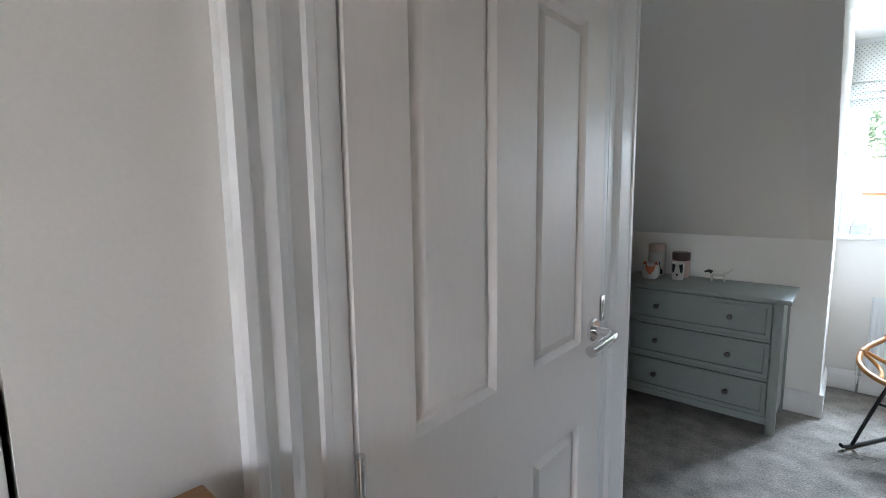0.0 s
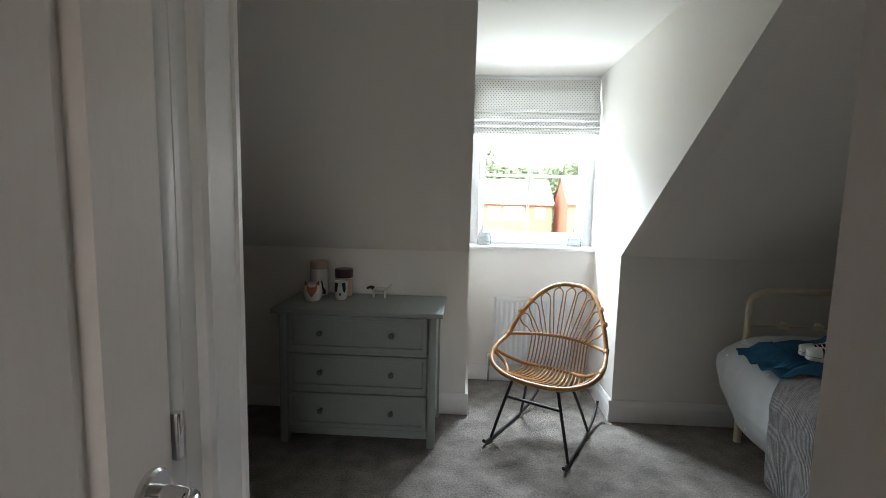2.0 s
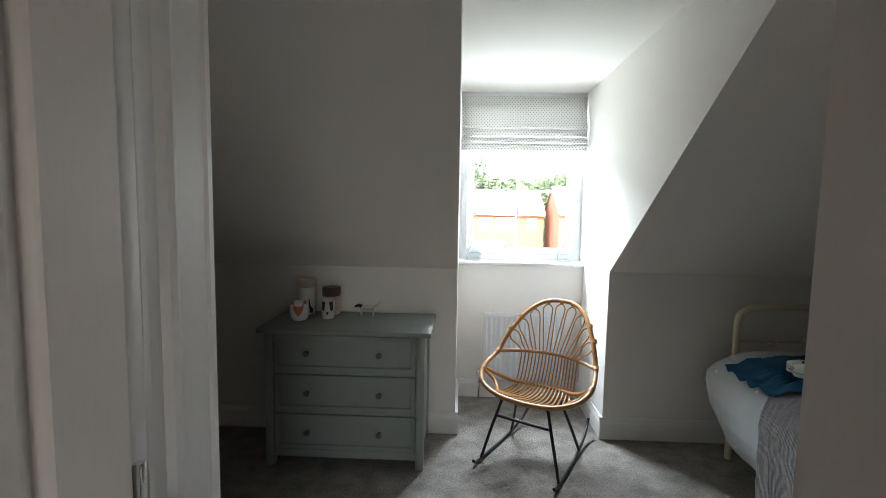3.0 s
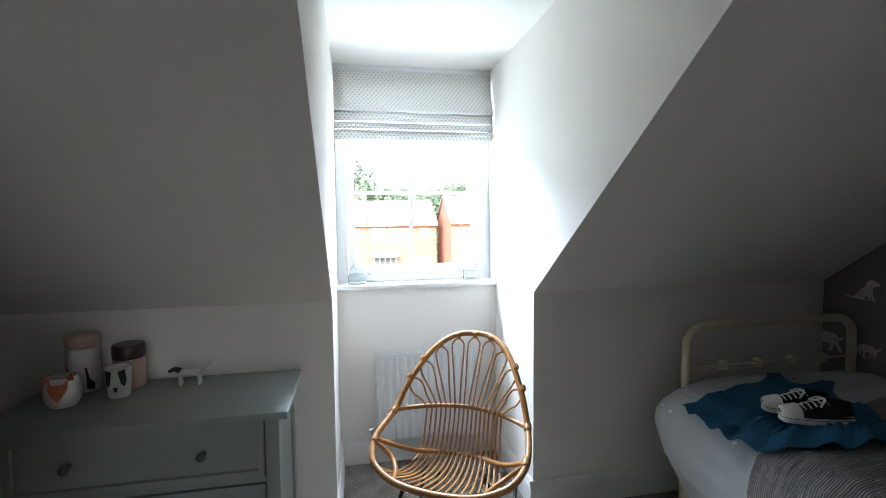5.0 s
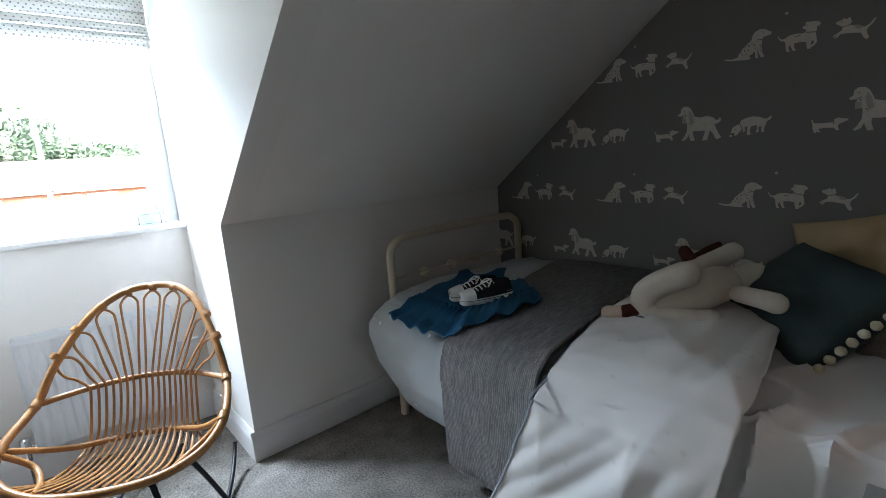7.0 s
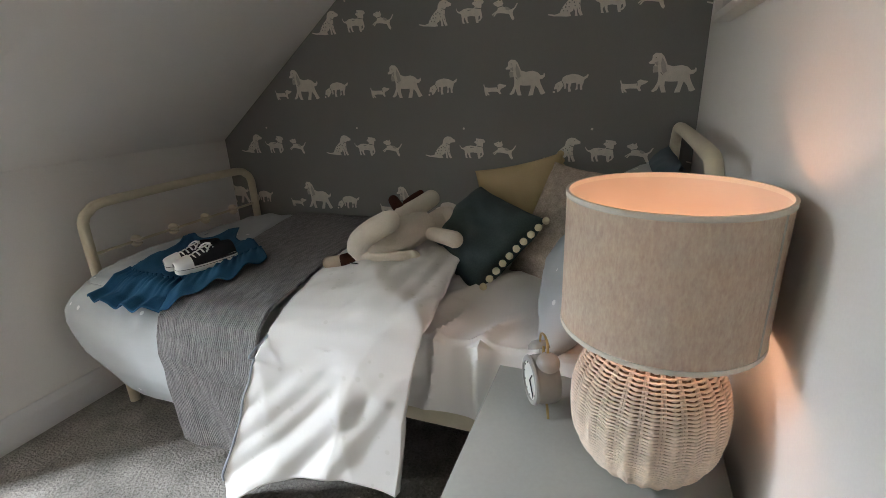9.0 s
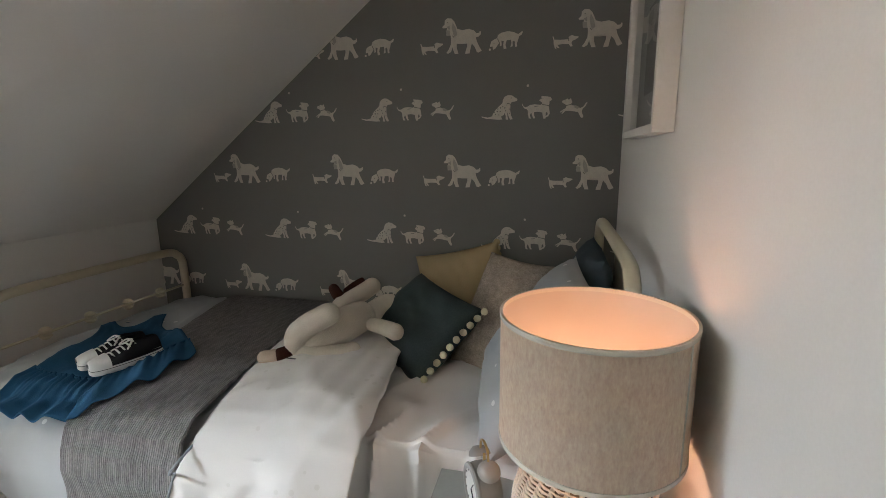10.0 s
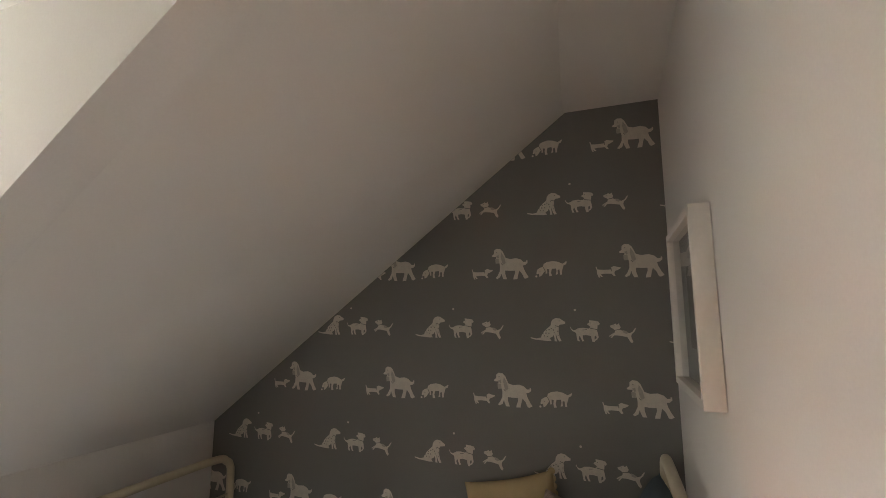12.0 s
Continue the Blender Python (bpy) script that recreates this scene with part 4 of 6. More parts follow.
# ---- cushions and pillows ----
VELVET = material("teal_velvet", (0.046, 0.068, 0.067), 0.6, vary=0.25, scale=8, fine=200, bump=0.2, depth=0.001, spec=0.3)
MUSTARD = material("sand_linen", (0.55, 0.42, 0.24), 0.9, vary=0.08, scale=10, fine=380, bump=0.3, depth=0.001, spec=0.1)
TWEED = material("oatmeal_boucle", (0.46, 0.38, 0.31), 0.95, vary=0.35, scale=45, fine=190, bump=1.0, depth=0.004, spec=0.05, stretch=(1, 1, 2.5))
NAVY = material("slate_cotton", (0.095, 0.13, 0.155), 0.9, vary=0.1, scale=8, fine=300, bump=0.2)
POM = material("cream_pompom", (0.74, 0.66, 0.46), 0.95, vary=0.1, fine=300, bump=0.6, depth=0.002)


def cushion_mesh(w, h, t, seed, n=26, sag=0.02):
    """A stuffed cushion in its own plane (x right, y up, z out), with drawn-in edges, pointed corners and creases."""
    bm = bmesh.new()
    sides = []
    for s in (1, -1):
        g = []
        for i in range(n + 1):
            row = []
            for j in range(n + 1):
                a, b = 2 * i / n - 1, 2 * j / n - 1
                body = max(0.0, (1 - a ** 4) * (1 - b ** 4)) ** 0.55
                pull = 0.045 * ((1 - a * a) * abs(b) ** 3 + (1 - b * b) * abs(a) ** 3)
                x = a * w / 2 * (1 - pull * (abs(a) ** 2) * 1.4)
                y = b * h / 2 * (1 - pull * (abs(b) ** 2) * 1.4)
                z = s * t / 2 * body + body * 0.010 * (n3(a * 2.3 + seed, b * 2.3, s) + 0.6 * n3(a * 6 + seed, b * 5, s * 2))
                row.append(bm.verts.new((x, y - sag * (1 - b) * 0.3 * body, z)))
            g.append(row)
        sides.append(g)
    for s, g in zip((1, -1), sides):
        for i in range(n):
            for j in range(n):
                q = (g[i][j], g[i + 1][j], g[i + 1][j + 1], g[i][j + 1])
                bm.faces.new(q if s > 0 else q[::-1])
    bmesh.ops.remove_doubles(bm, verts=bm.verts, dist=0.0004)
    return bm


def plane_pose(centre, right, up):
    r, u = Vector(right).normalized(), Vector(up)
    u = (u - r * u.dot(r)).normalized()
    o = r.cross(u)
    m = Matrix((r, u, o)).transposed().to_4x4()
    m.translation = centre
    return m


def cushion(name, label, mat, w, h, t, centre, right, up, seed, category="cushion"):
    root = thing(name, label, category)
    root.matrix_world = plane_pose(centre, right, up)
    part("cover", cushion_mesh(w, h, t, seed), mat, root, smooth=80)
    return root


R_, U_, V_ = Vector((3.200, 4.122, 0.70)), Vector((0.355, 0.229, 0.13)), Vector((-0.172, 0.19, -0.215))
teal = cushion("teal_cushion", "dark teal velvet cushion edged with cream pompoms", VELVET, 0.335, 0.41, 0.13, R_ + U_ / 2 + V_ / 2 + Vector((0.0, 0.022, 0.008)), -V_, U_, 3.0)
for k in range(11):
    f = k / 10
    pm = bmesh.new()
    bmesh.ops.create_icosphere(pm, subdivisions=2, radius=0.0125)
    for v in pm.verts:
        v.co *= 1 + 0.12 * n3(v.co.x * 160 + k, v.co.y * 160, v.co.z * 160)
    bmesh.ops.translate(pm, vec=(0.162 - 0.324 * f, -0.212 + 0.012 * math.sin(f * math.pi), 0.004), verts=pm.verts)
    part("pompom", pm, POM, teal, "cream pompom", smooth=80)
mus = cushion("sand_cushion", "sandy yellow linen cushion with a scalloped edge", MUSTARD, 0.36, 0.40, 0.12, (3.60, 4.25, 0.685), (0.03, -0.39, 0.085), (0.13, 0.06, 0.38), 7.0)
for k in range(16):
    f = k / 15
    pm = lathe(bmesh.new(), [(0, -0.003), (0.013, -0.002), (0.014, 0.0), (0.013, 0.002), (0, 0.003)], 12, (0.173 - 0.008 * math.sin(f * math.pi), -0.19 + 0.385 * f, 0))
    part("scallop", pm, MUSTARD, mus)
cushion("boucle_cushion", "oatmeal flecked boucle cushion standing on its edge", TWEED, 0.27, 0.44, 0.12, (3.330, 4.055, 0.708), (-0.10, -0.28, -0.03), (0.27, -0.04, 0.38), 11.0)
cushion("star_pillow", "pale grey star print pillow leaning at the bed head", STARS, 0.60, 0.46, 0.14, (3.03, 3.93, 0.735), (1, 0.10, 0.03), (0.10, -0.26, 0.36), 15.0, "pillow")
cushion("slate_pillow", "dark slate blue pillow behind the others", NAVY, 0.46, 0.42, 0.13, (3.45, 3.80, 0.735), (1, 0, 0.0), (0.0, -0.12, 0.42), 19.0, "pillow")

# ---- plush toy ----
PLUSH = material("cream_plush", (0.72, 0.64, 0.53), 0.95, vary=0.10, scale=18, fine=420, bump=0.8, depth=0.003, spec=0.05)
BROWNP = material("brown_plush", (0.075, 0.028, 0.02), 0.95, vary=0.2, scale=20, fine=400, bump=0.8, depth=0.003, spec=0.05)
TANP = material("tan_plush", (0.60, 0.48, 0.36), 0.95, vary=0.1, fine=400, bump=0.6)


def bulge(bm, pts, r, mi, steps=6, seg=14):
    """A stuffed limb with round ends."""
    k0 = len(bm.faces)
    line = spline(pts, steps)
    a, b = line[0] - (line[1] - line[0]).normalized() * r(0) * 0.9, line[-1] + (line[-1] - line[-2]).normalized() * r(1) * 0.9
    full = [line[0].lerp(a, q) for q in (1, 0.85, 0.5)] + line + [line[-1].lerp(b, q) for q in (0.5, 0.85, 1)]
    n = len(line)
    def rad(t):
        i = t * (n + 5)
        if i < 3:
            return max(0.002, r(0) * (0.12, 0.52, 0.86)[int(round(i))]) if i < 2.6 else r(0)
        if i > n + 2.4:
            return max(0.002, r(1) * (0.86, 0.52, 0.12)[min(2, int(round(i - n - 3)))])
        return r((i - 3) / max(1, n - 1))
    sweep(bm, full, rad, seg)
    bm.faces.ensure_lookup_table()
    for f in bm.faces[k0:]:
        f.material_index = mi


toy = bmesh.new()
bulge(toy, [(3.085, 4.662, 0.662), (3.12, 4.63, 0.674), (3.16, 4.597, 0.687), (3.22, 4.541, 0.708)], lambda t: 0.052 + 0.012 * math.sin(t * 3), 0)
bulge(toy, [(3.060, 4.700, 0.645), (3.050, 4.692, 0.690), (3.060, 4.645, 0.731), (3.070, 4.585, 0.764)], lambda t: 0.042 - 0.004 * t, 0)
bulge(toy, [(3.045, 4.675, 0.640), (3.060, 4.605, 0.632), (3.090, 4.548, 0.632), (3.100, 4.522, 0.636)], lambda t: 0.027 - 0.001 * t, 0)
bulge(toy, [(3.19, 4.490, 0.692), (3.140, 4.419, 0.701), (3.110, 4.377, 0.704)], lambda t: 0.024 + 0.004 * t, 0)
bulge(toy, [(3.26, 4.640, 0.725), (3.330, 4.593, 0.751), (3.380, 4.563, 0.771)], lambda t: 0.034 - 0.001 * t, 0)
bulge(toy, [(3.32, 4.540, 0.675), (3.36, 4.516, 0.688), (3.37, 4.495, 0.695)], lambda t: 0.052, 0)
bulge(toy, [(3.280, 4.650, 0.748), (3.280, 4.663, 0.764), (3.280, 4.675, 0.783)], lambda t: 0.023 - 0.004 * t, 1)
bulge(toy, [(3.340, 4.655, 0.757), (3.360, 4.628, 0.778), (3.380, 4.606, 0.790)], lambda t: 0.012, 1)
bulge(toy, [(3.040, 4.711, 0.638), (3.025, 4.728, 0.634), (3.015, 4.740, 0.632)], lambda t: 0.024, 1)
bulge(toy, [(3.010, 4.750, 0.631), (3.005, 4.772, 0.628), (3.000, 4.790, 0.626)], lambda t: 0.022, 2)
k0 = len(toy.faces)
tag = bmesh.ops.create_cube(toy, size=1)["verts"]
bmesh.ops.transform(toy, matrix=Matrix.Translation((2.992, 4.680, 0.636)) @ Matrix.Rotation(0.5, 4, "Y") @ Matrix.Diagonal((0.034, 0.026, 0.003, 1)), verts=tag)
toy.faces.ensure_lookup_table()
for f in toy.faces[k0:]:
    f.material_index = 3
toy_ob = part("plush_dog", toy, PLUSH, None, "", 80)
for extra in (BROWNP, TANP, BLACKG):
    toy_ob.data.materials.append(extra)
tagged(toy_ob, "cream plush toy dog lying on its back on the bed", "soft toy")

# ---- dress ----
from mathutils.bvhtree import BVHTree

cloth_trees = [BVHTree.FromPolygons([v.co.copy() for v in c.data.vertices], [tuple(p.vertices) for p in c.data.polygons]) for c in (duvet_cloth, throw_cloth)]


def lie(p, lift):
    """Set a point down on the duvet."""
    tops = [t.ray_cast(Vector((p.x, p.y, 2)), Vector((0, 0, -1)))[0] for t in cloth_trees]
    return Vector((p.x, p.y, max([h.z for h in tops if h] + [0.530]) + 0.012 + lift))


DENIM = material("blue_denim", (0.028, 0.105, 0.195), 0.9, vary=0.22, scale=12, fine=420, bump=0.5, depth=0.001, spec=0.1)
dress = thing("denim_dress", "blue denim pinafore dress spread out on the duvet", "dress", (0, 0, 0))


WAIST = [(2.830, 5.520), (2.805, 5.41), (2.805, 5.30), (2.84, 5.20), (2.93, 5.135), (3.06, 5.125)]
HEM = [(2.672, 5.530), (2.648, 5.42), (2.645, 5.27), (2.675, 5.125), (2.805, 5.040), (2.975, 5.025)]


def along(line, u):
    k = u * (len(line) - 1)
    i = min(len(line) - 2, int(k))
    return Vector((*line[i], 0)).lerp(Vector((*line[i + 1], 0)), k - i)


def skirt_pt(u, v):
    """u across the hem, v from the waist (0) to the hem (1)."""
    p = along(WAIST, u).lerp(along(HEM, u), v)
    wave = math.sin(u * 44 + 2.5 * n3(u * 6, 1.0) + 0.6 * n3(u * 9, v * 2))
    fine = math.sin(u * 150 + 3 * n3(u * 14, 2.0)) * (1 - v) ** 2
    return lie(p, 0.015 + 0.011 * wave * (0.15 + 0.85 * v) + 0.0055 * fine + 0.006 * math.sin(v * 3.1))


def bodice_pt(u, v):
    low = along(WAIST, u)
    top = Vector((3.185, 5.665, 0)).lerp(Vector((3.345, 5.505, 0)), u)
    p = low.lerp(top, v)
    narrow = 0.34 * math.sin(max(0, v - 0.30) / 0.70 * math.pi) * (0.5 - u)
    p += (Vector((3.345, 5.505, 0)) - Vector((3.185, 5.665, 0))) * narrow
    neck = 0.09 * max(0, 1 - (abs(u - 0.5) / 0.30) ** 2) * max(0, v - 0.6) * 2.5
    p -= (top - low).normalized() * neck
    return lie(p, 0.008 + 0.004 * n3(u * 8, v * 9, 4))


for nm, bm in (("skirt", sheet(160, 18, skirt_pt)), ("bodice", sheet(40, 30, bodice_pt))):
    ob = part(nm, bm, DENIM, dress, smooth=80)
    md = ob.modifiers.new("thickness", "SOLIDIFY")
    md.thickness = 0.004
part("waistband", rod([lie(along(WAIST, k / 10), 0.013) for k in range(11)], 0.004, 6), DENIM, dress, smooth=60)
BRASS = material("old_brass", (0.55, 0.40, 0.18), 0.3, 1.0, vary=0.1)
part("button", lathe(bmesh.new(), [(0, 0), (0.009, 0), (0.009, 0.003), (0, 0.004)], 14, lie(Vector((3.215, 5.565, 0.6)), 0.013)), CHROME, dress, "metal button")

# ---- shoes ----
CANVAS = material("black_canvas", (0.012, 0.012, 0.016), 0.85, vary=0.25, fine=420, bump=0.4, depth=0.001)
RUBBER = material("white_rubber", (0.75, 0.74, 0.70), 0.5, vary=0.05, bump=0.1)


def shoe(at, turn, label):
    root = thing("canvas_shoe", label, "shoe", at, turn, group="pair of shoes on the dress")
    L, W = 0.205, 0.074

    def outline(t):
        a = t * math.tau
        x = -math.cos(a) * L / 2
        w = W / 2 * (0.86 + 0.20 * x / (L / 2)) * abs(math.sin(a)) ** 0.62
        return x, math.copysign(w, math.sin(a))

    def ring(z, s, y_s=1.0, n=40):
        return [(outline(k / n)[0] * s, outline(k / n)[1] * y_s, z) for k in range(n)]

    def loft(rings, cap=True):
        bm = bmesh.new()
        vs = [[bm.verts.new(p) for p in r] for r in rings]
        n = len(vs[0])
        for a, b in zip(vs, vs[1:]):
            for k in range(n):
                bm.faces.new((a[k], a[(k + 1) % n], b[(k + 1) % n], b[k]))
        if cap:
            bm.faces.new(vs[0][::-1])
            bm.faces.new(vs[-1])
        return bm
    sole = part("sole", loft([ring(0.0, 0.97, 0.94), ring(0.003, 1.0, 1.0), ring(0.023, 1.0, 1.0), ring(0.026, 0.985, 0.97)]), RUBBER, root, "white rubber sole")
    part("sole_stripe", loft([ring(0.0185, 1.004, 1.012), ring(0.0205, 1.004, 1.012)], False), CANVAS, sole, "thin black stripe")

    def upper(u, v):
        n = u
        x, y = outline(n)
        h = 0.034 + 0.036 * min(1, max(0, (0.045 - x) / 0.085)) - 0.008 * max(0, min(1, (-0.02 - x) / 0.05))
        s = v
        inx = 1 - 0.16 * s ** 1.5 if x < 0 else 1 - 0.40 * s ** 1.4
        return (x * 0.975 * inx, y * (0.97 - 0.42 * s ** 1.6), 0.024 + h * math.sin(s * 1.5))
    bm = sheet(40, 10, upper)
    bmesh.ops.remove_doubles(bm, verts=bm.verts, dist=0.0005)
    ob = part("upper", bm, CANVAS, root, "black canvas upper", smooth=70)
    md = ob.modifiers.new("thickness", "SOLIDIFY")
    md.thickness = 0.003
    cap = sheet(16, 8, lambda u, v: (0.054 + 0.050 * math.sin(v * 1.5), math.cos(u * math.pi) * 0.0385 * math.cos(v * 1.3), 0.024 + 0.041 * math.sin(u * math.pi) ** 0.7 * (1 - 0.45 * v)))
    part("toe_cap", cap, RUBBER, root, "white rubber toe cap", smooth=70)
    part("tongue", sheet(8, 6, lambda u, v: (0.050 - 0.080 * v, (u - 0.5) * 0.030, 0.052 + 0.030 * v - 0.02 * (u - 0.5) ** 2)), CANVAS, root, smooth=70)
    part("insole", sheet(10, 4, lambda u, v: (-0.090 + 0.09 * u, (v - 0.5) * 0.045, 0.036)), RUBBER, root, "pale insole", smooth=70)
    for k in range(5):
        x = 0.044 - 0.015 * k
        z = 0.060 + 0.0062 * k
        part("lace", rod([(x + 0.004, -0.022, z - 0.007), (x, 0, z + 0.004), (x - 0.004, 0.022, z - 0.007)], 0.0030, 6), RUBBER, root, "white lace", smooth=60)
    for s in (-1, 1):
        part("bow_loop", rod([(-0.020, 0, 0.090), (-0.010, s * 0.020, 0.088), (0.006, s * 0.032, 0.072), (0.000, s * 0.024, 0.074), (-0.018, s * 0.004, 0.088)], 0.0028, 6), RUBBER, root, "white lace bow", smooth=60)
    root.scale = (1.0, 1.0, 0.84)
    return root


shoe((2.866, 5.180, lie(Vector((2.866, 5.180, 0.6)), 0.012).z), 158, "black canvas shoe with white laces on the dress")
shoe((2.918, 5.292, lie(Vector((2.918, 5.292, 0.6)), 0.016).z), 156, "black canvas shoe lying behind its pair")

# ---- bedside table ----
GREYP = material("grey_green_paint", (0.36, 0.36, 0.325), 0.45, vary=0.05, scale=5, fine=120, bump=0.1, depth=0.001)
TX0, TX1, TY0, TY1, TZ = 2.30, 2.784, 3.675, 4.148, 0.489
table = thing("bedside_table", "grey green painted bedside table", "bedside table", (0, 0, 0))
part("tabletop", boxes((TX0, TX1, TY0, TY1, TZ - 0.022, TZ), bevel=0.003), GREYP, table)
for x in (TX0 + 0.02, TX1 - 0.055):
    for y in (TY0 + 0.02, TY1 - 0.055):
        part("leg", boxes((x, x + 0.035, y, y + 0.035, 0, TZ - 0.0225), bevel=0.002), GREYP, table)
part("body", boxes((TX0 + 0.028, TX1 - 0.028, TY0 + 0.028, TY1 - 0.035, 0.27, TZ - 0.0225)), GREYP, table)
dr = part("drawer", boxes((TX0 + 0.06, TX1 - 0.06, TY1 - 0.0348, TY1 - 0.024, 0.29, TZ - 0.035), bevel=0.002), GREYP, table)
part("knob", lathe(bmesh.new(), [(0, 0), (0.006, 0), (0.006, 0.010), (0.013, 0.018), (0.010, 0.026), (0, 0.028)], 14, ((TX0 + TX1) / 2, TY1 - 0.024, 0.37), "y"), PEWTER, dr)
part("shelf", boxes((TX0 + 0.028, TX1 - 0.028, TY0 + 0.028, TY1 - 0.03, 0.10, 0.118)), GREYP, table)

# ---- table lamp ----
WICKER = material("pale_wicker", (0.80, 0.65, 0.51), 0.7, vary=0.18, scale=30, fine=200, bump=0.4, depth=0.001)
SHADE = material("linen_shade", (0.95, 0.76, 0.61), 0.9, vary=0.36, scale=90, fine=240, bump=0.6, depth=0.0012, spec=0.05, stretch=(1.3, 1.3, 0.55))
# Lining colour is lowered to dim the bulb's glow on it.
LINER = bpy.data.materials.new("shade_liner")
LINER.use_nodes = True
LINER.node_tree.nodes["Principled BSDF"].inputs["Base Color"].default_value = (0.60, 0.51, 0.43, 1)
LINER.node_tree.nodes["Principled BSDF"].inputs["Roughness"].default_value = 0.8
sn = SHADE.node_tree.nodes
st, sm = sn.new("ShaderNodeBsdfTranslucent"), sn.new("ShaderNodeMixShader")
st.inputs["Color"].default_value, sm.inputs[0].default_value = (0.95, 0.67, 0.48, 1), 0.50
link(sn["Principled BSDF"].outputs[0], sm, 1)
link(st.outputs[0], sm, 2)
link(sm.outputs[0], sn["Material Output"], "Surface")
TAPE = material("shade_tape", (0.66, 0.60, 0.50), 0.85, vary=0.05, fine=300)
LX, LY = 2.54, 3.824
lamp_ob = thing("table_lamp", "lit table lamp with a linen drum shade and wicker ball base", "lamp", (LX, LY, TZ + 0.0005))
SR, SB, ST, BR = 0.152, 0.298, 0.512, 0.126


def ball(z):
    q = (z - 0.140) / 0.140
    return BR * max(0.05, 1 - abs(q) ** 2.35) ** 0.5


# Shade in the gaps between strands is put into this core's dark colour.
CORE_SHADE = material("wicker_gap_shade", (0.26, 0.17, 0.11), 0.9, vary=0.2)
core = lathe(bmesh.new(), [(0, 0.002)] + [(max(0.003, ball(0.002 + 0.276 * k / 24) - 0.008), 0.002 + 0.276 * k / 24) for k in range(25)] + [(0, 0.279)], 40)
base = part("base", core, CORE_SHADE, lamp_ob, "dark core painted as the shade inside the weave", smooth=60)
NR = 24
weave = bmesh.new()
for k in range(47):
    z = 0.006 + 0.268 * k / 46
    line = []
    for i in range(144):
        a = i * math.tau / 144
        r = ball(z) - 0.0012 + 0.0015 * math.cos(a * NR)
        line.append((r * math.cos(a), r * math.sin(a), z + 0.0006 * n3(a * 5, k)))
    sweep(weave, line, lambda t: 0.0019 + 0.0013 * max(0.0, math.cos(t * math.tau * NR * 143 / 144)) ** 2, 5, True)
part("weave", weave, WICKER, base, "woven willow strands", smooth=80)
for k in range(NR):
    a = (k + 0.5) * math.tau / NR
    for da in (-0.022, 0.022):
        part("stake", rod([((ball(z) - 0.0045) * math.cos(a + da), (ball(z) - 0.0045) * math.sin(a + da), z) for z in (0.006, 0.03, 0.07, 0.11, 0.15, 0.19, 0.23, 0.26, 0.274)], 0.0022, 5, 3), WICKER, base, smooth=80)
shade = part("shade", lathe(bmesh.new(), [(SR, SB), (SR, SB + 0.1), (SR, ST)], 72), SHADE, lamp_ob, "flecked oatmeal linen drum shade", smooth=60)
part("liner", lathe(bmesh.new(), [(SR - 0.0022, SB + 0.001), (SR - 0.0022, ST - 0.001)], 72), LINER, shade, "tan inner lining", smooth=60)
for z in (SB, ST):
    part("trim_tape", lathe(bmesh.new(), [(SR - 0.0035, z - 0.004), (SR + 0.0012, z - 0.004), (SR + 0.0016, z), (SR + 0.0012, z + 0.004), (SR - 0.0035, z + 0.004), (SR - 0.0035, z - 0.004)], 72), TAPE, shade, "pale edging tape", smooth=60)
part("seam", boxes((-0.002, 0.002, -SR - 0.001, -SR + 0.001, SB + 0.004, ST - 0.004)), TAPE, shade).rotation_euler = (0, 0, radians(-36))
part("stem", lathe(bmesh.new(), [(0, 0.27), (0.012, 0.27), (0.012, 0.295), (0.020, 0.297), (0.020, 0.325), (0, 0.325)], 20), BRASS, lamp_ob, "brass stem and lamp holder")
BULB = bpy.data.materials.new("lit_bulb")
BULB.use_nodes = True
be = BULB.node_tree.nodes["Principled BSDF"]
be.inputs["Emission Color"].default_value, be.inputs["Emission Strength"].default_value = (1.0, 0.57, 0.36, 1), LAMP * 14.0
part("bulb", lathe(bmesh.new(), [(0, 0.326), (0.013, 0.326), (0.014, 0.335), (0.026, 0.358), (0.027, 0.372), (0.018, 0.390), (0, 0.397)], 20), BULB, lamp_ob, "glowing bulb", smooth=80)
for a in (0, 2.094, 4.189):
    part("spoke", rod([(0.019 * math.cos(a), 0.019 * math.sin(a), 0.318), (0.08 * math.cos(a), 0.08 * math.sin(a), 0.314), ((SR - 0.002) * math.cos(a), (SR - 0.002) * math.sin(a), 0.306)], 0.0018, 5), BRASS, lamp_ob)
part("cable", rod([(0.05, -0.105, 0.004), (0.10, -0.125, 0.003), (0.16, -0.140, 0.003), (0.225, -0.130, 0.003)], 0.003, 6), material("clear_cable", (0.5, 0.45, 0.38), 0.4), lamp_ob, smooth=60)

# ---- alarm clock ----
CLOCKG = material("grey_clock_enamel", (0.36, 0.34, 0.31), 0.4, vary=0.05)
DIAL = material("white_dial", (0.74, 0.72, 0.67), 0.5, vary=0.02)
clock = thing("alarm_clock", "grey twin bell alarm clock with brass legs", "clock", (2.650, 4.02, TZ + 0.0005), 208)
clock.scale = (1.12, 1.12, 1.08)
body = part("case", lathe(bmesh.new(), [(0, -0.022), (0.040, -0.022), (0.047, -0.019), (0.048, -0.012), (0.048, 0.014), (0.044, 0.022), (0, 0.024)], 36, (0, 0, 0.068), "y"), CLOCKG, clock, smooth=50)
part("dial", lathe(bmesh.new(), [(0, -0.001), (0.040, -0.001), (0.040, 0.001), (0, 0.001)], 36, (0, -0.0235, 0.068), "y"), DIAL, body, "white dial")
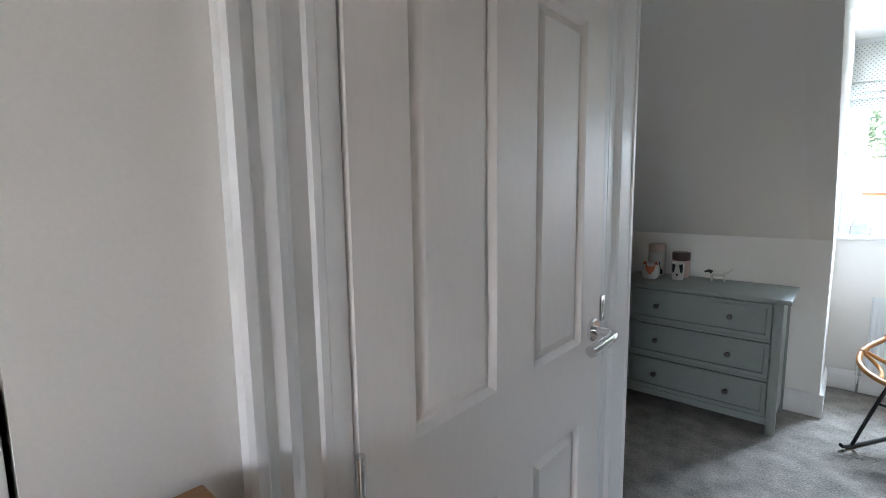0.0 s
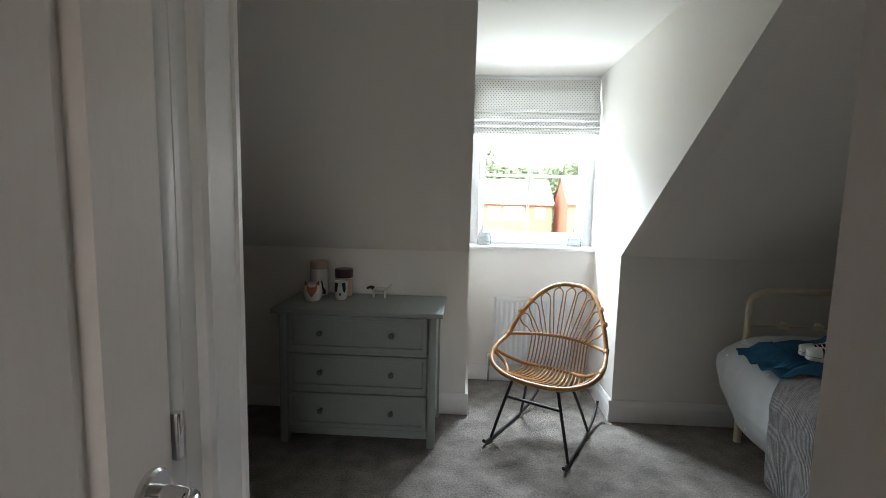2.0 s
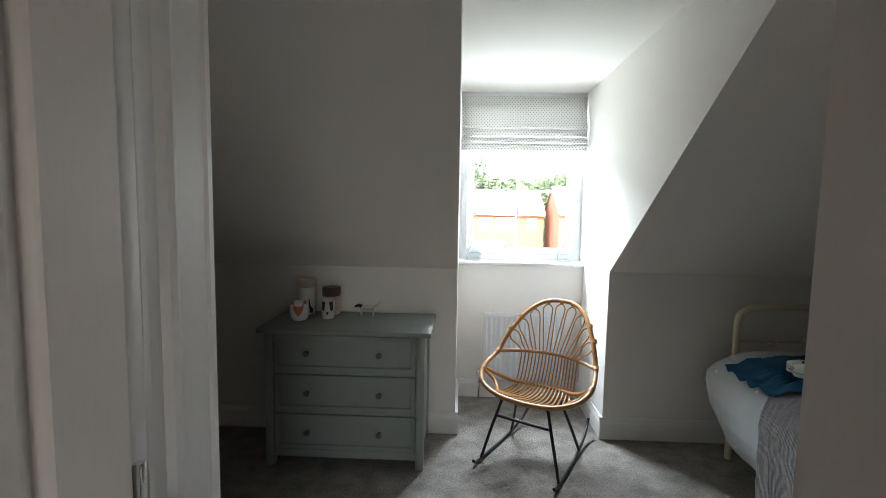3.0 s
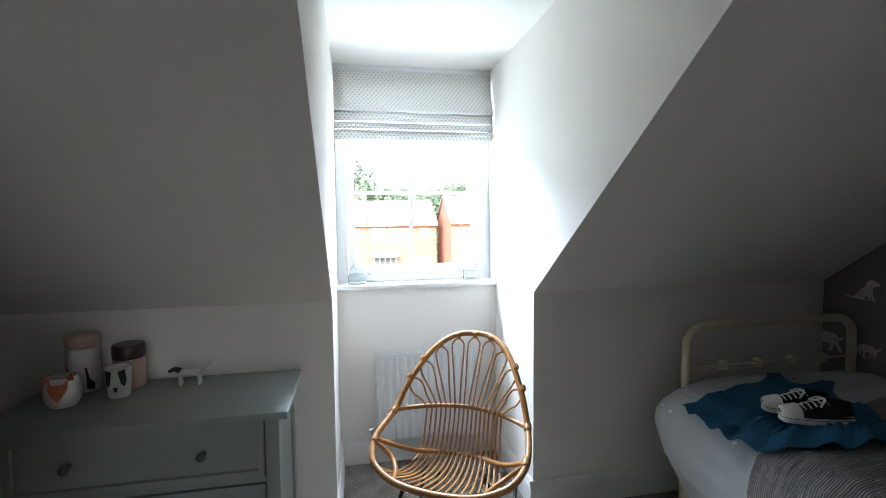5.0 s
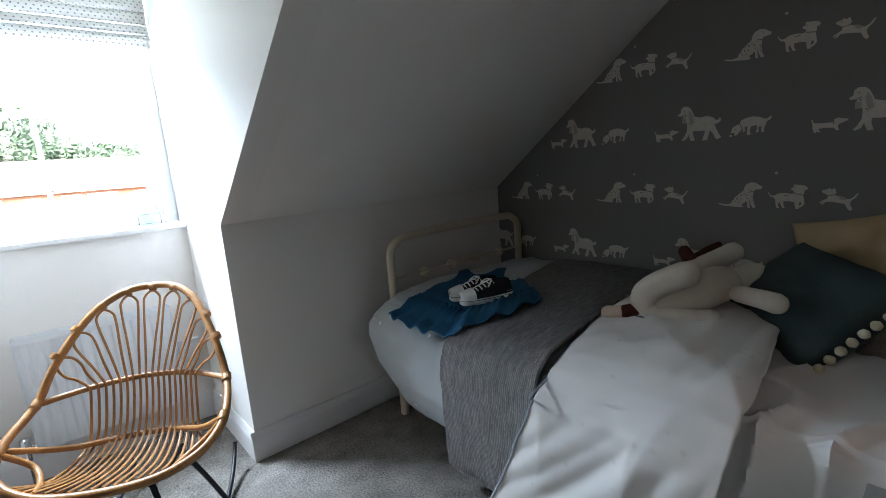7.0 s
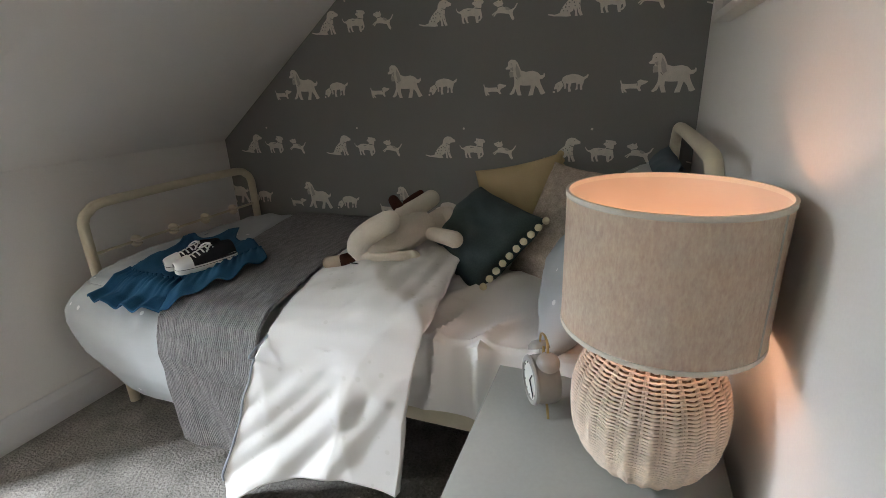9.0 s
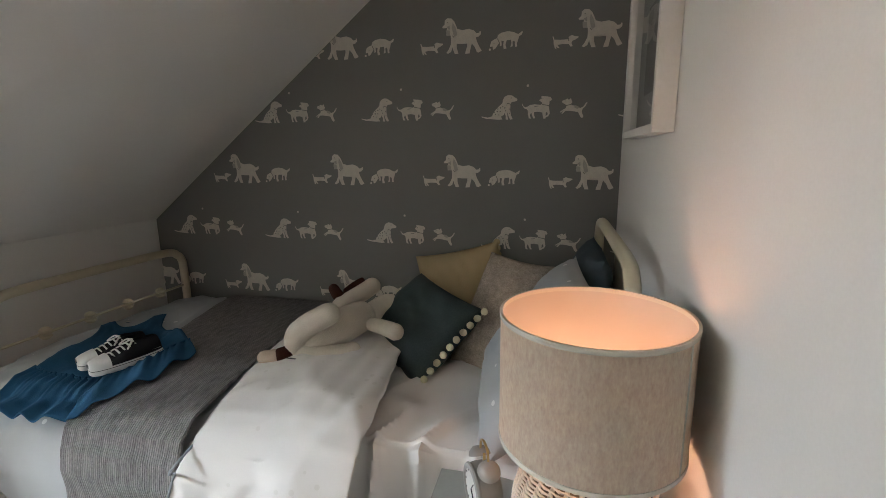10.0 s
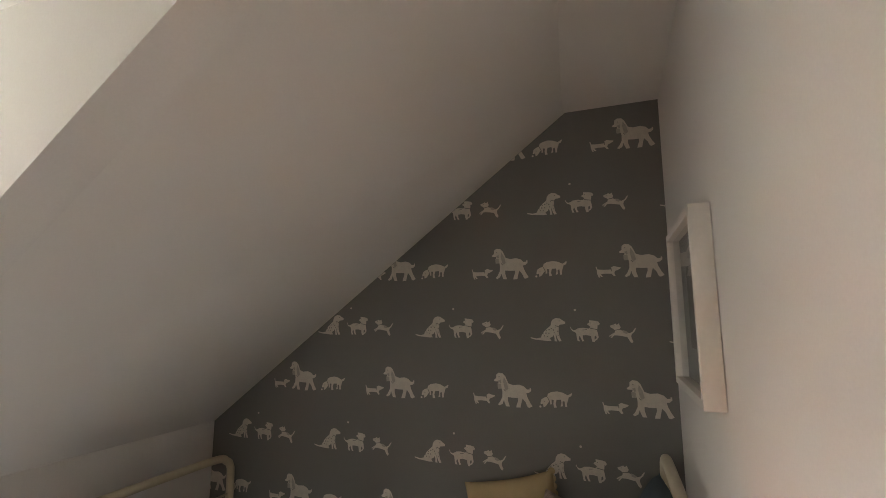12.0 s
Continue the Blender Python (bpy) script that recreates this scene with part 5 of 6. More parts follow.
part("bezel", lathe(bmesh.new(), [(0.039, -0.004), (0.047, -0.003), (0.049, 0.001), (0.047, 0.005), (0.039, 0.004), (0.039, -0.004)], 36, (0, -0.024, 0.068), "y"), CLOCKG, body)
for a, l in ((0.6, 0.022), (2.4, 0.032)):
    part("clock_hand", sweep(bmesh.new(), [(0, -0.026, 0.068), (l * math.sin(a), -0.026, 0.068 + l * math.cos(a))], 0.0012, 5), BLACKG, body)
for k in range(12):
    a = k * math.tau / 12
    part("hour_mark", boxes((0.034 * math.sin(a) - 0.0012, 0.034 * math.sin(a) + 0.0012, -0.0258, -0.0248, 0.068 + 0.034 * math.cos(a) - 0.0012, 0.068 + 0.034 * math.cos(a) + 0.0012)), BLACKG, body)
for s in (-1, 1):
    bell = lathe(bmesh.new(), [(0, 0.016), (0.012, 0.014), (0.020, 0.006), (0.022, -0.002), (0.020, -0.002), (0, 0.010)], 22)
    bmesh.ops.transform(bell, matrix=Matrix.Translation((s * 0.027, 0, 0.122)) @ Matrix.Rotation(s * 0.5, 4, "Y"), verts=bell.verts)
    part("bell", bell, CLOCKG, clock, "grey bell")
    part("leg", rod([(s * 0.026, 0, 0.030), (s * 0.033, 0, 0.014), (s * 0.037, 0, 0.001)], 0.0028, 6), BRASS, clock, "brass leg", smooth=60)
part("carry_handle", rod([(-0.022, 0, 0.138), (-0.018, 0, 0.158), (0, 0, 0.166), (0.018, 0, 0.158), (0.022, 0, 0.138)], 0.0024, 6), BRASS, clock, "brass carrying handle", smooth=60)
part("hammer", sweep(bmesh.new(), [(0, 0, 0.112), (0, 0, 0.140)], 0.003, 6), BRASS, clock)

# ---- framed picture ----
FRAMEW = material("white_frame_wood", (0.78, 0.74, 0.68), 0.5, vary=0.04, scale=10, fine=90, bump=0.1)
MOUNT = material("picture_mount", (0.62, 0.60, 0.56), 0.85, vary=0.03)
PRINT = material("faded_print", (0.40, 0.38, 0.35), 0.7, vary=0.15, scale=12)
pic = thing("framed_picture", "white box frame with a pale print behind glass", "picture", (0, SOUTH_Y + 0.002, 0))
px0, px1, pz0, pz1, pd, pw = 2.870, 3.330, 1.300, 1.742, 0.044, 0.020
frame_part = part("picture_frame", boxes((px0, px0 + pw, 0, pd, pz0, pz1), (px1 - pw, px1, 0, pd, pz0, pz1), (px0 + pw, px1 - pw, 0, pd, pz0, pz0 + pw), (px0 + pw, px1 - pw, 0, pd, pz1 - pw, pz1), bevel=0.0015), FRAMEW, pic)
part("mount", boxes((px0 + pw - 0.002, px1 - pw + 0.002, 0.001, 0.010, pz0 + pw - 0.002, pz1 - pw + 0.002)), MOUNT, pic, "pale card mount")
part("print", boxes((px0 + 0.12, px1 - 0.12, 0.0102, 0.0112, pz0 + 0.11, pz1 - 0.11)), PRINT, pic, "grey print")
part("glass", sheet(1, 1, lambda u, v: (px0 + pw - 0.001 + v * (px1 - px0 - 2 * pw + 0.002), 0.027, pz0 + pw - 0.001 + u * (pz1 - pz0 - 2 * pw + 0.002))), GLASS, pic, "clear picture glass").visible_shadow = False

# ---- wardrobe, bag ----
BEECH = material("golden_beech", (0.40, 0.20, 0.065), 0.45, vary=0.18, scale=4, fine=70, bump=0.12, depth=0.001, stretch=(6, 6, 0.5))
MIRROR = material("mirror", (0.86, 0.88, 0.88), 0.015, 1.0, vary=0.0, bump=0.0)
ward = thing("wardrobe", "golden beech wardrobe with a mirrored door under the slope", "wardrobe", (0, 0, 0))
GX, GY0, GY1, GZ = 0.42, 4.00, 4.775, 1.705
part("carcass", boxes((-0.10, GX - 0.024, GY0, GY1, 0.02, GZ)), BEECH, ward)
part("corner_post", boxes((GX - 0.0235, GX + 0.004, GY1 - 0.032, GY1 + 0.004, 0.0, GZ + 0.004), bevel=0.010), BEECH, ward)
door = part("door", boxes((GX - 0.0235, GX, GY0 + 0.002, 4.645, 1.655, GZ - 0.004), (GX - 0.0235, GX, 4.645, GY1 - 0.035, 0.05, GZ - 0.004), (GX - 0.0235, GX, GY0 + 0.002, 4.645, 0.05, 0.10), (GX - 0.0235, GX, GY0 + 0.002, 4.10, 0.10, 1.655), bevel=0.002), BEECH, ward)
part("mirror", boxes((GX - 0.020, GX - 0.008, 4.101, 4.644, 0.101, 1.654)), MIRROR, door, "tall mirror pane")
part("bar_handle", rod([(GX + 0.001, 4.722, 1.20), (GX + 0.025, 4.722, 1.20), (GX + 0.026, 4.722, 1.05), (GX + 0.025, 4.722, 0.91), (GX + 0.001, 4.722, 0.91)], 0.006, 8, 3), CHROME, door, "chrome bar handle", smooth=60)
bag = thing("shoulder_bag", "dark blue bag hanging by black straps from the wardrobe handle", "bag", (0, 0, 0))
bg = cushion_mesh(0.30, 0.34, 0.07, 23.0, 18)
bmesh.ops.transform(bg, matrix=plane_pose((GX + 0.075, 4.68, 0.36), (0.12, 1, 0), (0, 0, 1)), verts=bg.verts)
part("bag_body", bg, material("navy_canvas", (0.025, 0.04, 0.06), 0.85, vary=0.15, fine=300, bump=0.3), bag, smooth=80)
for dy, dx in ((-0.06, 0.05), (0.115, 0.085)):
    part("strap", sweep(bmesh.new(), spline([(GX + 0.034, 4.722, 1.215), (GX + 0.032, 4.722 + dy * 0.25, 1.0), (GX + 0.05, 4.722 + dy * 0.7, 0.75), (GX + dx, 4.722 + dy, 0.50)], 6), 0.006, 6), BLACKM, bag, "black strap", smooth=60)

# ---- tall box on the landing ----
CARD = material("brown_card", (0.30, 0.16, 0.07), 0.8, vary=0.12, scale=6, fine=120)
solid("cardboard_box", boxes((1.024, 1.135, 2.56, 2.915, 0.0, 0.985), bevel=0.003), CARD, "tall brown cardboard box standing beside the doorway", "", "box", 40)

# ---- outside ----
GRASS = material("grass_and_hedges", (0.10, 0.14, 0.05), 0.95, vary=0.4, scale=0.6, fine=9, bump=0.5, depth=0.03)
ROADM = material("asphalt", (0.07, 0.07, 0.075), 0.9, vary=0.15, scale=1, fine=40)
BRICK = material("red_brick", (0.28, 0.11, 0.065), 0.85, vary=0.22, scale=2.5, fine=14, bump=0.3, depth=0.01)
TILE = material("brown_roof_tile", (0.21, 0.16, 0.135), 0.85, vary=0.3, scale=1.2, fine=12, bump=0.3, depth=0.01)
WHITEP = material("white_joinery", (0.78, 0.78, 0.77), 0.5, vary=0.03)
DARKGL = material("dark_window_glass", (0.10, 0.10, 0.095), 0.35, vary=0.3, scale=2, spec=0.3)
BARK = material("bark", (0.10, 0.075, 0.055), 0.95, vary=0.3, fine=30)
LEAF = material("leaves", (0.085, 0.115, 0.062), 0.8, vary=0.45, scale=1.5, fine=8, bump=0.2)
GZ0 = -4.7
solid("ground", boxes((-400, 400, 7.2, 900, GZ0 - 0.5, GZ0)), GRASS, "green lawns and gardens to the horizon", category="ground")
solid("road", boxes((-80, 80, 26.0, 31.5, GZ0 + 0.004, GZ0 + 0.03)), ROADM, "grey asphalt street in front of the houses", category="road")


def house(x0, x1, y0, depth, eaves, ridge, label, bays, turn=0.0, at=None):
    root = thing("terraced_house", label, "house", at or (0, 0, 0), turn, group="terrace across the street")
    part("wall", boxes((x0, x1, y0, y0 + depth, GZ0, eaves)), BRICK, root, "red brick walls")
    bm = bmesh.new()
    ym = y0 + depth / 2
    rise = (ridge - eaves) / (depth / 2 + 0.3)
    n = 14
    for s in (-1, 1):
        for k in range(n):
            a, c = k / n, (k + 1) / n + 0.02
            ya, yb = ym + s * (depth / 2 + 0.3) * (1 - a), ym + s * (depth / 2 + 0.3) * (1 - min(1, c))
            za, zb = eaves + (ridge - eaves) * a, eaves + (ridge - eaves) * min(1, c)
            prism(bm, [(ya, za + 0.07), (yb, zb + 0.03), (yb, zb - 0.05), (ya, za - 0.03)], "x", x0 - 0.15, x1 + 0.15)
    roof = part("roof", bm, TILE, root, "brown tiled roof")
    gab = bmesh.new()
    for x in (x0, x1 - 0.2):
        prism(gab, [(y0, eaves - 0.01), (y0 + depth, eaves - 0.01), (ym, ridge - 0.08)], "x", x, x + 0.2)
    part("gable", gab, BRICK, root, "red brick gable")
    part("gutter", boxes((x0, x1, y0 - 0.36, y0 - 0.24, eaves - 0.10, eaves - 0.02)), WHITEP, root, "white gutter board")
    for kind, wx, wz, w, h in bays:
        win_ = part("window" if kind != "door" else "front_door", boxes((wx - w / 2, wx + w / 2, y0 - 0.05, y0 - 0.004, wz, wz + h)), WHITEP, root, "white framed window" if kind != "door" else "white front door")
        cols = 1 if kind == "door" else max(1, round(w / 0.55))
        rows = 1 if kind == "door" else 2
        for i in range(cols):
            for j in range(rows):
                cw, chh = (w - 0.12) / cols, (h - 0.12) / rows
                ax, az = wx - w / 2 + 0.06 + i * cw, wz + 0.06 + j * chh
                if kind == "door":
                    az, chh = wz + h * 0.55, h * 0.35
                part("pane", boxes((ax + 0.04, ax + cw - 0.04, y0 - 0.056, y0 - 0.051, az + 0.04, az + chh - 0.04)), DARKGL, win_)
        if kind == "bay":
            part("canopy", prism(bmesh.new(), [(y0 - 0.7, wz + h + 0.02), (y0 - 0.003, wz + h + 0.4), (y0 - 0.003, wz + h + 0.02)], "x", wx - w / 2 - 0.2, wx + w / 2 + 0.2), TILE, root, "tiled canopy")
    return root


EA, RI, HY = 0.85, 3.05, 44.0
UP, DN = -0.85, -4.3
for k, (x0, x1) in enumerate(((-9.5, -3.4), (-3.4, 2.6), (2.6, 8.6))):
    xm = (x0 + x1) / 2
    bays = [("window", x0 + 1.0, UP + 0.15, 1.1, 1.25), ("window", xm - 0.3, UP + 0.15, 1.7, 1.25), ("window", x1 - 1.0, UP + 0.35, 0.8, 1.0), ("bay", x0 + 1.5, DN + 1.0, 2.0, 1.4), ("door", xm + 0.6, DN, 0.95, 2.1), ("window", x1 - 1.2, DN + 1.0, 1.4, 1.3)]
    house(x0, x1 - 0.004, HY, 7.5, EA, RI, "red brick terraced house with a brown tiled roof", bays)
house(9.3, 11.7, 41.0, 6.0, 1.0, 3.3, "red brick house with a plain gable end", [("window", 10.5, -0.6, 1.1, 1.2), ("window", 10.5, -3.3, 1.3, 1.3)])
house(13.4, 22.0, 46.0, 7.0, 0.9, 3.1, "red brick terraced house farther along the street", [("window", 14.8, -0.7, 1.1, 1.2), ("window", 17.4, -0.7, 1.6, 1.2), ("window", 14.8, -3.3, 1.6, 1.3), ("door", 17.0, -4.5, 0.95, 2.1)])


def tree(at, height, spread, seed, label="leafy green tree behind the houses"):
    rng = random.Random(seed)
    root = thing("tree", label, "tree", at, group="trees behind the terrace")
    bm = sweep(bmesh.new(), spline([(0, 0, 0), (0.1, 0, height * 0.25), (-0.1, 0.1, height * 0.5), (0.1, 0, height * 0.8)], 4), lambda t: 0.32 * (1 - 0.75 * t), 8)
    for k in range(7):
        a = rng.uniform(0, math.tau)
        z = height * rng.uniform(0.3, 0.6)
        sweep(bm, spline([(0, 0, z), (spread * 0.3 * math.cos(a), spread * 0.3 * math.sin(a), z + height * 0.14), (spread * 0.65 * math.cos(a), spread * 0.65 * math.sin(a), z + height * 0.22)], 3), lambda t: 0.13 * (1 - 0.8 * t), 6)
    part("trunk", bm, BARK, root, "brown trunk with limbs")
    verts, faces = [], []
    clumps = [(rng.gauss(0, spread * 0.36), rng.gauss(0, spread * 0.36), height * (0.62 + 0.17 * rng.gauss(0, 1)), rng.uniform(0.5, 1.15) * spread * 0.24) for _ in range(60)]
    for cx, cy, cz, cr in clumps:
        for _ in range(110):
            d = Vector((rng.gauss(0, 1), rng.gauss(0, 1), rng.gauss(0, 0.8))).normalized() * cr * rng.uniform(0.55, 1.05)
            p = Vector((cx, cy, max(height * 0.25, cz))) + d
            u = Vector((rng.gauss(0, 1), rng.gauss(0, 1), rng.gauss(0, 1))).normalized()
            w = u.orthogonal().normalized()
            s = rng.uniform(0.2, 0.42)
            i = len(verts)
            verts += [p - u * s, p + w * s * 0.5, p + u * s, p - w * s * 0.5]
            faces.append((i, i + 1, i + 2, i + 3))
    me = bpy.data.meshes.new("crown")
    me.from_pydata(verts, [], faces)
    me.materials.append(LEAF)
    crown = new("crown", me)
    crown.parent = root
    tagged(crown, "green leafy crown")


for k, (x, y, h, s) in enumerate(((-12, 66, 11.0, 6.0), (-6.0, 70, 11.2, 6.5), (-1.5, 64, 11.8, 6.5), (3.6, 66, 10.4, 6.0), (8.6, 68, 10.0, 6.2), (13.5, 66, 9.8, 6.0), (19, 70, 10.2, 6.5), (-18, 68, 10.6, 6.5), (-3.8, 60, 9.6, 5.5), (1.2, 61, 9.8, 5.5), (6.2, 60, 9.2, 5.5), (11.0, 62, 9.4, 5.5), (-9, 61, 9.4, 5.5))):
    tree((x, y, GZ0), h, s, 40 + k)


def bush(at, r, seed):
    rng = random.Random(seed)
    root = thing("bush", "rounded green garden shrub by the house", "shrub", at, group="front garden shrubs")
    verts, faces = [], []
    for _ in range(700):
        d = Vector((rng.gauss(0, 1), rng.gauss(0, 1), abs(rng.gauss(0, 0.9)))).normalized() * r * rng.uniform(0.6, 1.08)
        u = Vector((rng.gauss(0, 1), rng.gauss(0, 1), rng.gauss(0, 1))).normalized()
        w = u.orthogonal().normalized()
        s = rng.uniform(0.06, 0.14)
        i = len(verts)
        verts += [d - u * s, d + w * s * 0.6, d + u * s, d - w * s * 0.6]
        faces.append((i, i + 1, i + 2, i + 3))
    me = bpy.data.meshes.new("foliage")
    me.from_pydata(verts, [], faces)
    me.materials.append(LEAF)
    ob = new("foliage", me)
    ob.parent = root


for k, (x, r) in enumerate(((-1.2, 0.9), (0.9, 0.8), (2.4, 1.1), (5.6, 0.9), (7.9, 1.2), (9.6, 1.0))):
    bush((x, 41.6, GZ0), r, 90 + k)
post = thing("lamp_post", "slim white street lamp post across the road", "street lamp", (0.05, 36.0, GZ0))
part("pole", lathe(bmesh.new(), [(0, 0), (0.14, 0), (0.14, 1.0), (0.11, 1.05), (0.10, 8.6), (0, 8.6)], 14), WHITEP, post)
part("lantern", boxes((-0.12, 0.12, -0.5, 0.1, 8.55, 8.68), bevel=0.02), WHITEP, post)

# ---- wallpaper motifs ----
MOTIF = material("pale_motif_print", (0.74, 0.68, 0.60), 0.85, vary=0.12, scale=45, fine=300, bump=0.05)
SHADEM = material("grey_motif_shading", (0.50, 0.46, 0.40), 0.85, vary=0.12, scale=60, fine=300, bump=0.05)
DARKM = material("dark_motif_lines", (0.235, 0.225, 0.205), 0.85, vary=0.08, scale=45, fine=300, bump=0.05)
# outlines of the printed dogs in millimetres from one paw
SHAPES = {
    "sitting": [-126, 14, -101, 9, -83, 13, -80, 21, -75, 29, -68, 39, -58, 49, -48, 57, -42, 63, -40, 76, -33, 87, -20, 93, -4, 91, 5, 84, 17, 77, 16, 69, 6, 67, -5, 66, -10, 58, -10, 50, -11, 36, -7, 15, 0, 0, -10, -2, -16, 9, -23, 30, -21, 9, -18, -2, -28, -1, -28, 13, -33, 25, -36, 17, -47, 11, -41, 0, -57, -1, -83, 2, -105, 4, -124, 9],
    "standing": [37, 59, 41, 49, 48, 44, 57, 46, 67, 52, 86, 54, 107, 51, 114, 56, 111, 61, 102, 67, 105, 72, 111, 74, 110, 84, 119, 83, 131, 82, 145, 79, 151, 70, 146, 64, 142, 66, 141, 53, 139, 45, 142, 30, 144, 17, 138, 7, 130, 3, 127, 7, 136, 14, 134, 24, 129, 21, 128, 8, 129, -1, 120, -2, 117, 8, 115, 22, 98, 25, 83, 24, 84, 10, 89, 1, 81, 0, 75, 14, 72, 23, 67, 13, 72, 0, 63, 1, 60, 15, 58, 32, 53, 37, 44, 40, 36, 52],
    "running": [188, 62, 194, 65, 202, 67, 209, 71, 214, 66, 222, 72, 225, 62, 228, 57, 224, 52, 227, 46, 246, 40, 257, 34, 269, 39, 279, 54, 284, 54, 276, 39, 267, 31, 264, 23, 266, 13, 271, 3, 266, -4, 259, 2, 253, 14, 250, 19, 230, 23, 215, 25, 202, 25, 193, 15, 188, 16, 196, 27, 185, 19, 183, 23, 195, 31, 204, 36, 206, 44, 200, 51, 191, 55],
    "low": [-203, 48, -199, 48, -196, 37, -177, 35, -146, 35, -143, 44, -133, 49, -122, 45, -108, 43, -108, 39, -120, 32, -129, 29, -133, 21, -128, 10, -135, 8, -143, 18, -169, 19, -184, 17, -176, 6, -183, 6, -189, 13, -187, 3, -193, 5, -198, 19, -199, 34],
    "tall": [-111, 105, -101, 113, -100, 128, -90, 136, -73, 134, -62, 123, -54, 106, -49, 94, -30, 88, -3, 91, 17, 84, 28, 73, 39, 74, 40, 80, 45, 79, 45, 68, 36, 60, 25, 58, 29, 43, 39, 23, 49, 7, 36, 1, 29, 3, 21, 22, 9, 36, 5, 23, 0, 0, -18, -1, -16, 9, -10, 26, -10, 37, -33, 37, -52, 39, -52, 24, -45, 1, -60, 1, -67, 17, -69, 27, -75, 10, -88, 3, -95, 7, -85, 19, -76, 38, -75, 59, -77, 71, -93, 70, -95, 83, -90, 100, -108, 100],
    "sniffing": [82, 25, 86, 38, 97, 45, 109, 49, 113, 61, 126, 68, 149, 72, 171, 68, 190, 59, 201, 65, 205, 69, 208, 66, 204, 56, 194, 51, 191, 40, 186, 25, 187, 14, 179, 13, 178, 29, 176, 36, 169, 33, 170, 16, 161, 13, 165, 29, 163, 40, 146, 39, 142, 23, 146, 9, 135, 8, 133, 23, 135, 37, 126, 39, 127, 21, 120, 19, 120, 32, 114, 27, 103, 12, 94, 7, 91, 20, 82, 18],
    "ear": [-68, 120, -56, 99, -49, 72, -60, 64, -66, 74, -71, 100],
    "beard": [-96, 92, -80, 90, -78, 71, -92, 70],
    "patch": [235, 46, 245, 43, 256, 36, 248, 31, 237, 35],
    "jaw": [-92, 104, -80, 108, -79, 95, -83, 92],
}


def disc(x, z, r, k=8):
    return [c for i in range(k) for c in (x + r * math.cos(i * math.tau / k), z + r * math.sin(i * math.tau / k))]


def stroke(x0, z0, x1, z1, w=1.3):
    d = Vector((x1 - x0, z1 - z0)).normalized().orthogonal() * w
    return [x0 + d.x, z0 + d.y, x1 + d.x, z1 + d.y, x1 - d.x, z1 - d.y, x0 - d.x, z0 - d.y]


